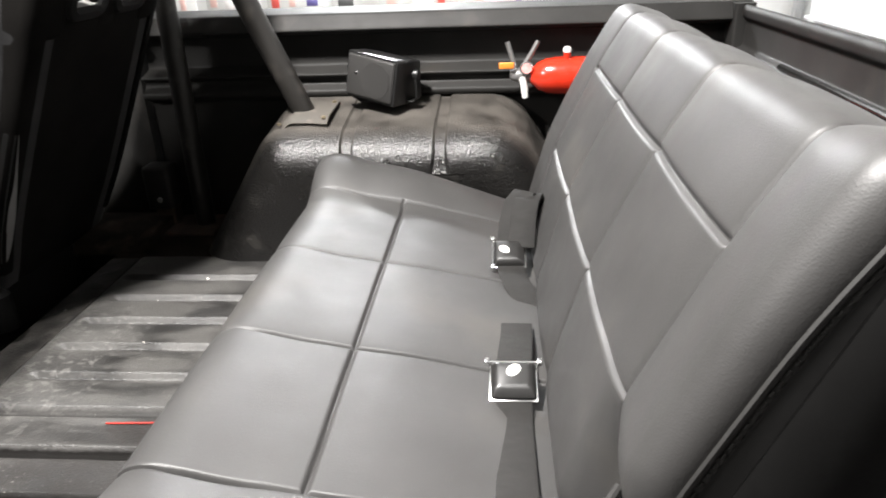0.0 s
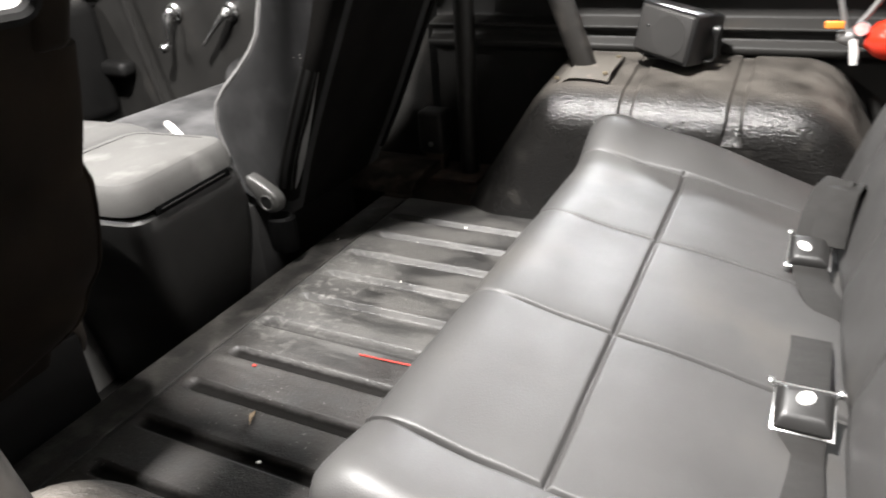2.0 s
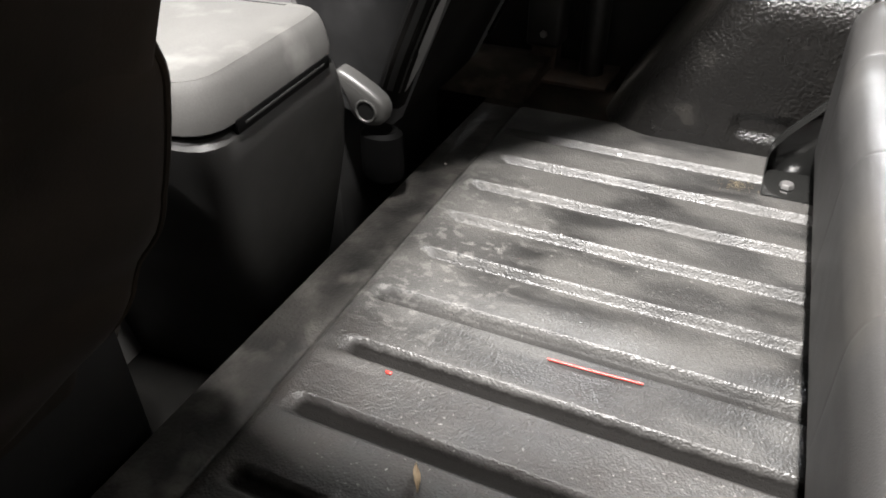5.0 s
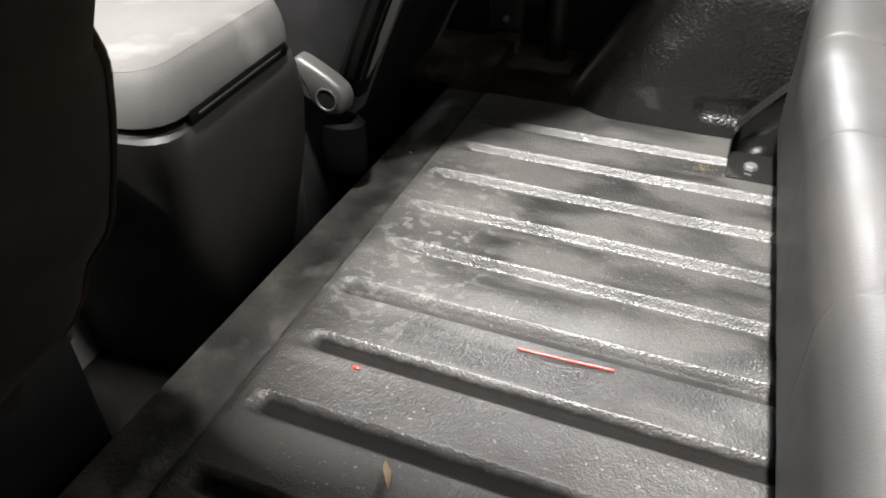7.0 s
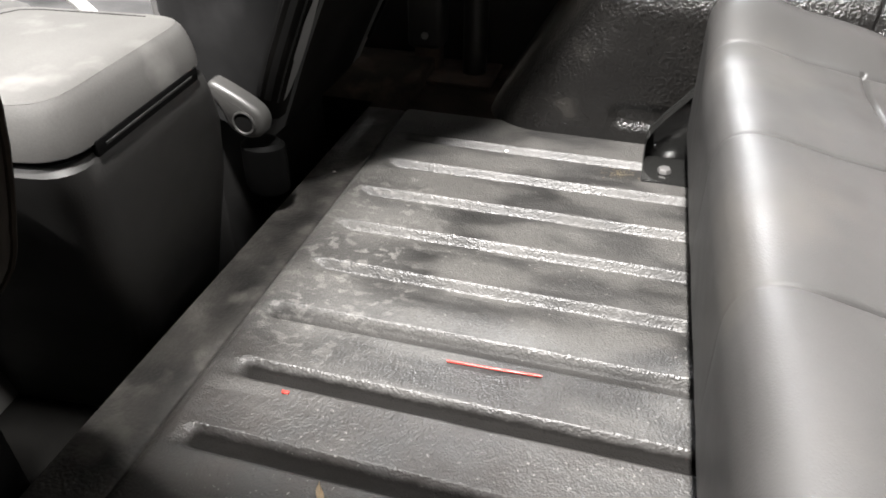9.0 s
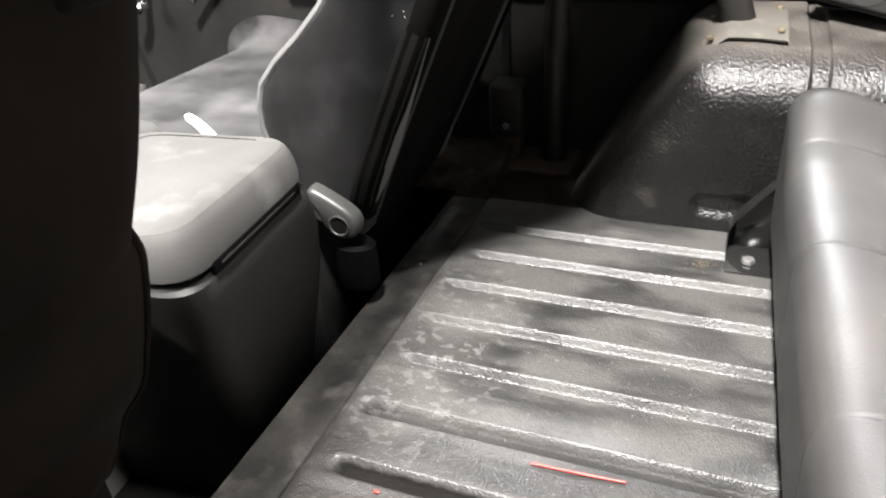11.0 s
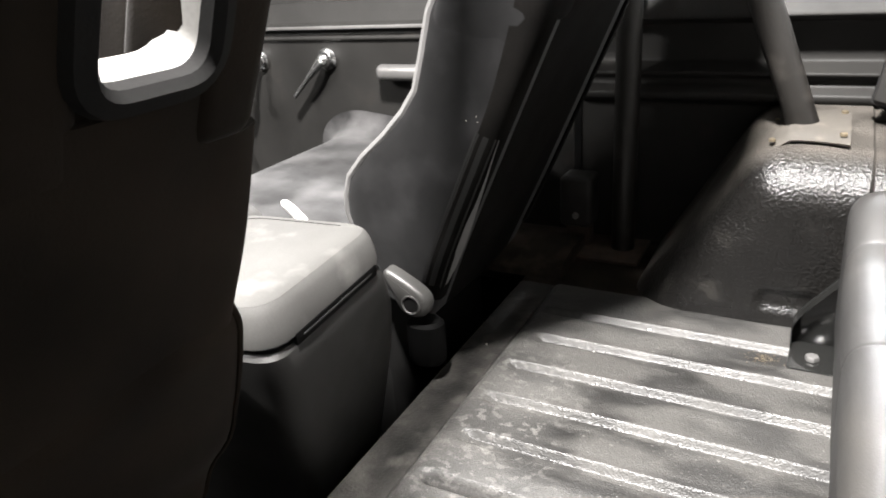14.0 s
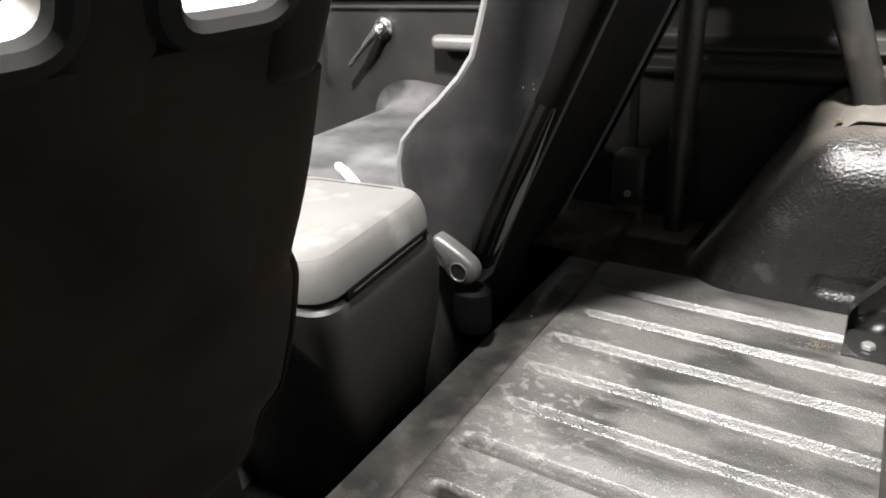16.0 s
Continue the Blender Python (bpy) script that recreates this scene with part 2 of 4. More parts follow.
M_BAR = material("satin_black_tube", (0.014, 0.0128, 0.0115), 0.45, var=0.25, fine=350, bump=0.2, wear=(0.05, 0.045, 0.04), wear_amount=0.15)
M_PLATE = material("taupe_plate_paint", (0.07, 0.063, 0.054), 0.72, var=0.2, fine=300, wear=(0.11, 0.097, 0.08), wear_amount=0.2, wear_scale=40)
M_BRASS = material("brassy_bolt", (0.36, 0.3, 0.21), 0.4, metal=0.8, fine=400)
M_RED = material("red_enamel", (0.55, 0.03, 0.012), 0.22, var=0.1, fine=200, bump=0.03, coat=0.5)
M_ORANGE = material("orange_plastic", (0.75, 0.22, 0.03), 0.4, var=0.1, fine=200)
M_WHITE = material("white_plastic", (0.6, 0.59, 0.57), 0.4, var=0.05, fine=200)
M_WEB = material("black_webbing", (0.014, 0.0133, 0.0124), 0.75, spec=0.25, var=0.15, big=30, fine=900, bump=0.5, depth=0.001, stretch=(1, 2.5, 1))
M_SPEAKER = material("black_speaker_case", (0.012, 0.012, 0.012), 0.4, fine=500, bump=0.1)
M_GRILLE = material("grey_speaker_grille", (0.03, 0.029, 0.028), 0.4, fine=1200, bump=0.3, depth=0.0006)
M_LEAF = material("dry_leaf", (0.19, 0.14, 0.085), 0.7, var=0.3, big=60, fine=400)
M_STRAW = material("red_straw", (0.42, 0.035, 0.025), 0.35, var=0.1, fine=300)
M_CRUMB = material("pale_crumb", (0.75, 0.72, 0.66), 0.7, fine=300)
M_WALL = material("white_painted_wall", (0.8, 0.8, 0.79), 0.6, var=0.04, big=2, fine=60, bump=0.03, fine_var=0.03)
M_WALL_DARK = material("dark_grey_wall_paint", (0.16, 0.16, 0.155), 0.7, var=0.1, big=2, fine=60, bump=0.05)
M_CEIL = material("white_ceiling_board", (0.55, 0.55, 0.54), 0.7, var=0.03, big=2, fine=50, bump=0.05)
M_CONCRETE = material("grey_concrete", (0.14, 0.136, 0.13), 0.6, var=0.2, big=1.5, fine=60, bump=0.2, depth=0.002)
M_DOORW = material("white_garage_door_paint", (0.78, 0.78, 0.77), 0.45, var=0.04, big=2, fine=80, bump=0.03, fine_var=0.03)
M_GREY = material("grey_metal_track", (0.4, 0.4, 0.4), 0.4, metal=0.7, fine=200)
M_RUST = material("rusty_steel", (0.05, 0.034, 0.025), 0.8, var=0.4, big=30, fine=200, bump=0.6, depth=0.002, wear=(0.08, 0.045, 0.028), wear_amount=0.2, wear_scale=40)
M_SILL = material("dusty_brown_sill_carpet", (0.02, 0.0158, 0.012), 0.9, var=0.5, big=14, fine=300, bump=0.8, depth=0.003, spec=0.1, wear=(0.055, 0.044, 0.034), wear_amount=0.25)
# carpet set near black so its colour carries the footwell's shade
M_CARPET = material("shade_black_carpet", (0.0026, 0.0025, 0.0023), 1.0, var=0.35, big=20, fine=600, bump=0.6, depth=0.003, spec=0.03)
M_TUBE = lamp_material("lit_lamp_tube", (1.0, 0.97, 0.93), 6.0)
M_POSTERS = [material("printed_card", c, 0.5, var=0.1, fine=100) for c in ((0.7, 0.1, 0.08), (0.12, 0.1, 0.3), (0.75, 0.72, 0.7), (0.1, 0.1, 0.1), (0.75, 0.5, 0.45))]


# ---- mesh helpers ----
def thing(name, label, category, group="", kind="", at=(0, 0, 0)):
    ob = new(name)
    ob.empty_display_size = 0.05
    ob.location = at
    return tagged(ob, label, category, group, kind)


def mesh_from(name, bm, mat, smooth=True):
    bmesh.ops.recalc_face_normals(bm, faces=bm.faces)
    me = bpy.data.meshes.new(name)
    bm.to_mesh(me)
    bm.free()
    me.materials.append(mat)
    if smooth:
        me.polygons.foreach_set("use_smooth", [True] * len(me.polygons))
        me.set_sharp_from_angle(angle=radians(38))
    return me


def world_at(ob):
    m = Matrix.Translation(ob.location) if ob.type == "EMPTY" else ob.matrix_basis.copy()
    return world_at(ob.parent) @ ob.matrix_parent_inverse @ m if ob.parent else m


def part(name, bm, mat, parent, label="", smooth=True):
    ob = new(name, mesh_from(name, bm, mat, smooth))
    if parent:
        ob.parent = parent
        ob.matrix_parent_inverse = world_at(parent).inverted()
    return tagged(ob, label)


def solid(name, bm, mat, label, category, kind="", group="", smooth=True):
    return tagged(new(name, mesh_from(name, bm, mat, smooth)), label, category, group, kind)


def loft(rings, cap=True, bm=None, close=True):
    """Skins a row of rings that have the same number of points."""
    bm = bm or bmesh.new()
    vs = [[bm.verts.new(p) for p in r] for r in rings]
    n = len(rings[0])
    for a, b in zip(vs, vs[1:]):
        for i in range(n if close else n - 1):
            j = (i + 1) % n
            bm.faces.new((a[i], a[j], b[j], b[i]))
    if cap:
        bm.faces.new(list(reversed(vs[0])))
        bm.faces.new(vs[-1])
    return bm


def block(x0, x1, y0, y1, z0, z1, r=0.0, seg=2, bm=None, m=None):
    """A box with rounded edges."""
    b2 = bmesh.new()
    bmesh.ops.create_cube(b2, size=1, matrix=Matrix.LocRotScale(((x0 + x1) / 2, (y0 + y1) / 2, (z0 + z1) / 2), None, (x1 - x0, y1 - y0, z1 - z0)))
    if r:
        bmesh.ops.bevel(b2, geom=b2.edges[:], offset=r, segments=seg, profile=0.5, affect="EDGES", clamp_overlap=True)
    if m is not None:
        b2.transform(m)
    if bm is None:
        return b2
    me = bpy.data.meshes.new("tmp")
    b2.to_mesh(me)
    b2.free()
    bm.from_mesh(me)
    bpy.data.meshes.remove(me)
    return bm


def tube(points, r, n=14, bm=None, radii=None, flat=1.0):
    """A round bar along a row of points."""
    pts = [Vector(p) for p in points]
    rings, up = [], None
    for i, p in enumerate(pts):
        d = (pts[min(i + 1, len(pts) - 1)] - pts[max(i - 1, 0)]).normalized()
        if up is None:
            up = d.orthogonal().normalized()
        up = (up - d * up.dot(d)).normalized()
        side = d.cross(up)
        rr = radii[i] if radii else r
        rings.append([p + (up * math.cos(a) + side * math.sin(a) * flat) * rr for a in (2 * math.pi * k / n for k in range(n))])
    return loft(rings, bm=bm)


def ribbon(points, width, thick, across=(0, 1, 0)):
    """A strap of that width along a row of points."""
    pts = [Vector(p) for p in points]
    rings = []
    for i, p in enumerate(pts):
        d = (pts[min(i + 1, len(pts) - 1)] - pts[max(i - 1, 0)]).normalized()
        w = Vector(across)
        w = (w - d * w.dot(d)).normalized()
        nrm = d.cross(w)
        ring = []
        for u, v in ((-1, -0.4), (-0.92, -1), (0.92, -1), (1, -0.4), (1, 0.4), (0.92, 1), (-0.92, 1), (-1, 0.4)):
            ring.append(p + w * (u * width / 2) + nrm * (v * thick / 2))
        rings.append(ring)
    return loft(rings)


def bent(points, r, steps=6):
    """Rounds the corners of a row of points."""
    pts = [Vector(p) for p in points]
    out = [pts[0]]
    for a, b, c in zip(pts, pts[1:], pts[2:]):
        u, v = (a - b), (c - b)
        k = min(r, u.length * 0.49, v.length * 0.49)
        p, q = b + u.normalized() * k, b + v.normalized() * k
        for s in range(steps + 1):
            t = s / steps
            out.append(p * (1 - t) ** 2 + b * 2 * t * (1 - t) + q * t * t)
    return out + [pts[-1]]


def extrude(profile, axis, a, b, cuts=1):
    """A closed profile of (u, z) run along x (u is y) or along y (u is x)."""
    rings = []
    for k in range(cuts + 1):
        s = a + (b - a) * k / cuts
        rings.append([(s, u, z) if axis == "x" else (u, s, z) for u, z in profile])
    return loft(rings)


def disc(centre, axis, r, h, n=20, bm=None, dome=0.0):
    c, d = Vector(centre), Vector(axis).normalized()
    row = [c, c + d * h * 0.75, c + d * h]
    rad = [r, r, r * 0.86]
    if dome:
        row += [c + d * (h + dome * 0.7), c + d * (h + dome)]
        rad += [r * 0.55, r * 0.12]
    return tube(row, r, n, bm, rad)


def smoothstep(a, b, x):
    t = min(1, max(0, (x - a) / (b - a)))
    return t * t * (3 - 2 * t)


def offset_outline(pts, d):
    """Moves a closed outline inward by d (points run counter-clockwise in their plane)."""
    out = []
    n = len(pts)
    for i, (x, z) in enumerate(pts):
        (x0, z0), (x1, z1) = pts[i - 1], pts[(i + 1) % n]
        tx, tz = x1 - x0, z1 - z0
        l = math.hypot(tx, tz) or 1
        out.append((x - tz / l * d, z + tx / l * d))
    return out


def resample(pts, step):
    out = []
    n = len(pts)
    for i in range(n):
        (x0, z0), (x1, z1) = pts[i], pts[(i + 1) % n]
        k = max(1, round(math.hypot(x1 - x0, z1 - z0) / step))
        out += [(x0 + (x1 - x0) * s / k, z0 + (z1 - z0) * s / k) for s in range(k)]
    return out


def round_outline(pts, r, steps=6):
    out = []
    n = len(pts)
    for i in range(n):
        a, b, c = Vector(pts[i - 1]), Vector(pts[i]), Vector(pts[(i + 1) % n])
        rr = r[i] if isinstance(r, (list, tuple)) else r
        k = min(rr, (a - b).length * 0.49, (c - b).length * 0.49)
        p, q = b + (a - b).normalized() * k, b + (c - b).normalized() * k
        for s in range(steps + 1):
            t = s / steps
            out.append(tuple(p * (1 - t) ** 2 + b * 2 * t * (1 - t) + q * t * t))
    return out


def resample_fine(pts, step, close):
    """Like resample, with short steps where close(x, z) says so."""
    out = []
    for x, z in resample(pts, 0.0016):
        if not out or close(x, z) or math.hypot(x - out[-1][0], z - out[-1][1]) >= step:
            out.append((x, z))
    return out


CY = 1.25        # the truck's middle line
WELL = 1.82      # inner face of the wheel arch on the passenger's side


def mirror_y(bm):
    bm.transform(Matrix.Translation((0, 2 * CY, 0)) @ Matrix.Diagonal((1, -1, 1, 1)))
    return bm


# ---- garage round the truck ----
solid("ground", block(-7, 5, -5, 7, GROUND - 0.1, GROUND), M_CONCRETE, "grey concrete garage floor", "floor", "structure", smooth=False)
solid("ceiling", block(-7, 5, -5, 7, CEIL, CEIL + 0.1), M_CEIL, "white garage ceiling", "ceiling", "structure", smooth=False)
solid("wall_east", block(-7, 5, 5.0, 5.1, GROUND, CEIL), M_WALL, "white painted garage wall", "wall", "structure", smooth=False)
# west and south walls are unseen, made dark to hold down bounced light
solid("wall_west", block(-7, 5, -5.1, -5.0, GROUND, CEIL), M_WALL_DARK, "unseen garage wall, dark grey to curb bounced light", "wall", "structure", smooth=False)
solid("wall_south", block(-7.1, -7, -5, 7, GROUND, CEIL), M_WALL_DARK, "unseen garage wall, dark grey to curb bounced light", "wall", "structure", smooth=False)
solid("wall_north", block(2.14, 2.24, -5, 5.0, GROUND, CEIL), M_WALL, "white painted garage wall behind the roller door", "wall", "structure", smooth=False)
for lx, ly, sx, sy, w, colour in LAMPS:
    fixture = thing("ceiling_light", "long white ceiling batten light, unseen, switched on", "ceiling light", "garage lights")
    part("housing", block(lx - sx / 2 - 0.03, lx + sx / 2 + 0.03, ly - sy / 2 - 0.03, ly + sy / 2 + 0.03, CEIL - 0.06, CEIL - 0.001, 0.01), M_WHITE, fixture)
    for d in (-0.045, 0.045):
        ends = [(lx - sx / 2, ly + d), (lx + sx / 2, ly + d)] if sx > sy else [(lx + d, ly - sy / 2), (lx + d, ly + sy / 2)]
        part("tube", tube([(ex, ey, CEIL - 0.072) for ex, ey in ends], 0.012, 10), M_TUBE, fixture, "lit white tube")

# ---- truck floor ----
FX0, FX1 = -0.70, 0.78


def floor_height(x, y):
    """Pressed ribs that run lengthways, every 10 cm."""
    d = abs((y - 1.034 + 0.05) % 0.1 - 0.05)
    row = round((y - 1.034) / 0.1)
    start = -0.668 + 0.008 * math.sin(row * 2.4)
    d = math.hypot(d, 0.6 * max(0.0, start - x))
    r = min(1.0, max(0.0, (0.0165 - d) / 0.0115))
    rib = 0.45 * r + 0.55 * r * r * (3 - 2 * r)
    rib *= smoothstep(start - 0.014, start + 0.016, x) if y < 1.79 else 0.0
    dent = 0.0011 * noise.noise(Vector((x * 7, y * 9, 3.0))) + 0.0005 * noise.noise(Vector((x * 22, y * 26, 5.0)))
    return -RIB * rib + dent * smoothstep(-0.69, -0.66, x) - 0.004 * (1 - smoothstep(-0.70, -0.69, x))


xs = [FX0 + (FX1 - FX0) * i / 60 for i in range(61)]
xs = sorted(set([round(v, 4) for v in xs] + [-0.685, -0.682, -0.679, -0.676, -0.673, -0.670, -0.667, -0.662, -0.657, -0.652, -0.648, -0.665, -0.660, -0.655, -0.645, -0.640, -0.635, -0.630, -0.620, -0.698, -0.695, -0.692, -0.689]))
y0f, y1f = 2 * CY - WELL - 0.03, WELL + 0.03
ny = 900
bm = bmesh.new()
grid = [[bm.verts.new((x, y0f + (y1f - y0f) * j / ny, floor_height(x, y0f + (y1f - y0f) * j / ny))) for j in range(ny + 1)] for x in xs]
low = [[bm.verts.new((x, y, -0.03)) for y in (y0f, y1f)] for x in (xs[0], xs[-1])]
for i in range(len(xs) - 1):
    for j in range(ny):
        bm.faces.new((grid[i][j], grid[i + 1][j], grid[i + 1][j + 1], grid[i][j + 1]))
bm.faces.new((low[0][0], low[1][0], low[1][1], low[0][1]))
solid("floor", bm, M_FLOOR, "ribbed black load floor with pale scuffs and shading painted in its grooves", "floor", "structure")
solid("floor", block(-0.778, FX0 - 0.0015, 2 * CY - 2.14, WELL + 0.03, -0.21, -0.0035, 0.004, 3), M_STRIP, "grubby dark floor strip ahead of the ribs", "floor", "structure")
solid("floor", block(-2.2, -0.779, 2 * CY - 2.3, 2.3, -0.23, -0.2, 0.002), M_CARPET, "front cab floor, coloured near black for shade", "floor", "structure")


solid("floor", block(-0.778, -0.45, WELL + 0.031, 2.15, -0.21, -0.003, 0.004), M_SILL, "dusty brown carpeted sill strip beside the load floor", "floor", "structure")


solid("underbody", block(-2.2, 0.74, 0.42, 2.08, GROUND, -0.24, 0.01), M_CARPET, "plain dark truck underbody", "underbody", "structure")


# ---- wheel arches ----
def wheel_arch():
    pts = [(-0.66, -0.2), (0.57, -0.2), (0.235, 0.335), (-0.348, 0.335)]
    bead = (-0.152, 0.062)
    outline = resample_fine(round_outline(pts, [0.01, 0.01, 0.08, 0.06], 8), 0.011, lambda x, z: z > 0.2 and min(abs(x - a) for a in bead) < 0.021)
    R = 0.10
    rings = []

    def bead_depth(x, z):
        k = max(1 - smoothstep(0.0115, 0.0165, abs(x - a) - 0.004 * max(0.0, (0.28 - z) / 0.03)) for a in bead)
        return 0.0065 * k * smoothstep(0.238, 0.25, z)

    def drop(y, z):
        return z - 0.026 * min(1, max(0, (2.10 - y) / 0.18)) * max(0, z / 0.335)
    for y in (2.145, 2.1, 2.07, 2.04, 2.01, 1.98, 1.95):
        rings.append([(x, y, drop(y, z) - bead_depth(x, z)) for x, z in outline])
    for s in range(0, 15):
        a = math.pi / 2 * s / 14
        ring = offset_outline(outline, R * (1 - math.cos(a)))
        y = WELL + R - R * math.sin(a)
        rings.append([(x, y + bead_depth(x, z) * math.sin(a), drop(y, z) - bead_depth(x, z) * math.cos(a)) for x, z in ring])
    bm = loft(rings, cap=False)
    inner = rings[-1]
    levels = 90
    top = max(p[2] for p in inner)
    grid = []
    for k in range(levels + 1):
        z = 0.001 + (top - 0.0005 - 0.001) * k / levels
        cross = []
        for p, q in zip(inner, inner[1:] + inner[:1]):
            if (p[2] - z) * (q[2] - z) < 0:
                cross.append(p[0] + (q[0] - p[0]) * (z - p[2]) / (q[2] - p[2]))
        x0, x1 = min(cross) - 0.002, max(cross) + 0.002
        row = []
        for i in range(201):
            x = x0 + (x1 - x0) * i / 200
            r = math.hypot(max(0, abs(x + 0.262) - 0.032), (z - 0.048)) / 0.03
            row.append(bm.verts.new((x, WELL + 0.009 * (1 - smoothstep(0.2, 1.0, r)) + 0.003 * noise.noise(Vector((x * 6, z * 6, 2.0))) * min(1, k / 6, (levels - k) / 6), z)))
        grid.append(row)
    for a, b in zip(grid, grid[1:]):
        for i in range(200):
            bm.faces.new((a[i], a[i + 1], b[i + 1], b[i]))
    return bm


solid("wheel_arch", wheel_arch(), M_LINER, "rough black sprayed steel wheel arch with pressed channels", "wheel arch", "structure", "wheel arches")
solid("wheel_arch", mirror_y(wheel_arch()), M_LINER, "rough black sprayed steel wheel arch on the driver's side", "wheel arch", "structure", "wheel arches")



# ---- body sides, tailgate, door ----
SIDE = [(2.145, -0.03), (2.145, 0.325), (2.108, 0.338), (2.104, 0.352), (2.130, 0.366), (2.130, 0.380), (2.114, 0.388), (2.114, 0.394),
        (2.165, 0.408), (2.168, 0.485), (2.120, 0.494), (2.106, 0.500), (2.108, 0.506), (2.128, 0.540), (2.27, 0.545), (2.30, 0.52), (2.30, -0.3), (2.2, -0.3)]


def body_side():
    return extrude(round_outline(SIDE, 0.006, 3), "x", -0.74, 0.80, 1)


solid("wall_right", body_side(), M_PAINT, "black painted steel bed side with a rolled top rail", "truck side", "structure")
solid("wall_left", mirror_y(body_side()), M_PAINT, "black painted steel bed side on the driver's side", "truck side", "structure")
GATE = [(0.768, -0.03), (0.768, 0.405), (0.754, 0.413), (0.750, 0.421), (0.762, 0.436), (0.776, 0.442), (0.778, 0.496), (0.768, 0.508), (0.766, 0.524), (0.772, 0.533), (0.782, 0.533), (0.79, 0.52), (0.79, -0.3), (0.78, -0.3)]
solid("tailgate", extrude(round_outline(GATE, 0.004, 3), "y", 2 * CY - 2.095, 2.095), M_PAINT, "black painted steel tailgate, closed", "tailgate", "structure")
solid("trim", tube([(0.764, 2 * CY - 1.815, 0.438), (0.764, 2 * CY - 1.81, 0.438), (0.764, 1.81, 0.438), (0.764, 1.815, 0.438)], 0.0075, 14, radii=[0.004, 0.0075, 0.0075, 0.004]), M_GLOSS, "glossy black ridge along the tailgate", "trim", "structure")

for side in (0, 1):
    post = round_outline([(0.75, 2.096), (0.80, 2.096), (0.80, 2.2), (0.755, 2.2)], 0.008, 3)
    bm = loft([[(x, y, z) for x, y in post] for z in (-0.03, 0.25, 0.536)])
    solid("corner_post", mirror_y(bm) if side else bm, M_PAINT, "black painted steel rear corner post", "post", "structure")

# ---- roll bar ----
bar = thing("roll_bar", "satin black tubular roll bar bolted to floor and wheel arches", "roll bar")
HX, HY, HZ = -0.615, 2.065, 1.2
hoop = bent([(HX, HY, 0.0), (HX, HY, 0.7), (HX, HY - 0.05, HZ), (HX, 2 * CY - HY + 0.05, HZ), (HX, 2 * CY - HY, 0.7), (HX, 2 * CY - HY, 0.0)], 0.16)
part("hoop", tube(hoop, 0.026, 18), M_BAR, bar)


def brace_bm(driver):
    """The driver's brace, fitted to the camera's view, stands further in and upright across the truck."""
    d = Vector((-0.39, 0.0, 1)) if driver else Vector((-0.38, -0.09, 1))
    a = (Vector((-0.265, 0.552, 0.34)) if driver else Vector((-0.284, 1.985, 0.34))) - 0.025 * d
    return tube([a + d * s for s in (0, 0.2, 0.5, 0.84)], 0.027, 18)


def plate_bm():
    """A mounting plate that follows the crown of the wheel arch."""
    rings = []
    for i in range(13):
        x = -0.338 + 0.135 * i / 12
        drop = 0.75 * max(0, -0.295 - x)
        lip = 1.897 + 0.016 * math.sin(math.pi * i / 12)
        row = [(2.055, 0.331), (1.93, 0.3285), (lip + 0.008, 0.3165), (lip, 0.313), (lip - 0.002, 0.3165), (lip + 0.008, 0.3225), (1.93, 0.3305), (2.055, 0.3375)]
        rings.append([(x, y, z - drop) for y, z in row])
    return loft(rings)


for side in (0, 1):
    def flip(b):
        return b if not side else (b.transform(Matrix.Translation((0.05, 0.0, 0))) or mirror_y(b))
    part("brace", brace_bm(side), M_BAR, bar)
    plate = part("mounting_plate", flip(plate_bm()), M_PLATE, bar, "taupe painted steel plate")
    for bx, by, bz in ((-0.322, 1.913, 0.312), (-0.322, 2.04, 0.317), (-0.214, 1.916, 0.3265), (-0.214, 2.04, 0.336)):
        part("bolt", flip(disc((bx, by, bz), (0, -0.1, 1), 0.006, 0.005, 6)), M_BRASS, plate)
    foot = part("floor_plate", (mirror_y if side else (lambda b: b))(block(HX - 0.09, HX + 0.05, 1.985, 2.125, -0.003, 0.006, 0.002)), M_RUST, bar, "rusty steel floor plate")

# ---- rear bench ----
BY0, BY1 = 0.735, 1.80
SEAMS = (0.85, 1.12, 1.39, 1.65)
bench = thing("bench_seat", "charcoal vinyl rear bench seat with stitched square panels", "bench seat", at=(0.1, CY, 0))


def groove(d, w):
    return math.exp(-(d / w) ** 2)


def stations(y0, y1, marks, step=0.012):
    """Stations along y, close together at the seams."""
    ys = [y0 + (y1 - y0) * k / round((y1 - y0) / step) for k in range(round((y1 - y0) / step) + 1)]
    for mk in marks:
        ys = [y for y in ys if abs(y - mk) > 0.014 or y in (y0, y1)]
        ys += [mk + 0.0014 * k for k in range(-9, 10) if y0 < mk + 0.0014 * k < y1]
    return sorted(ys)


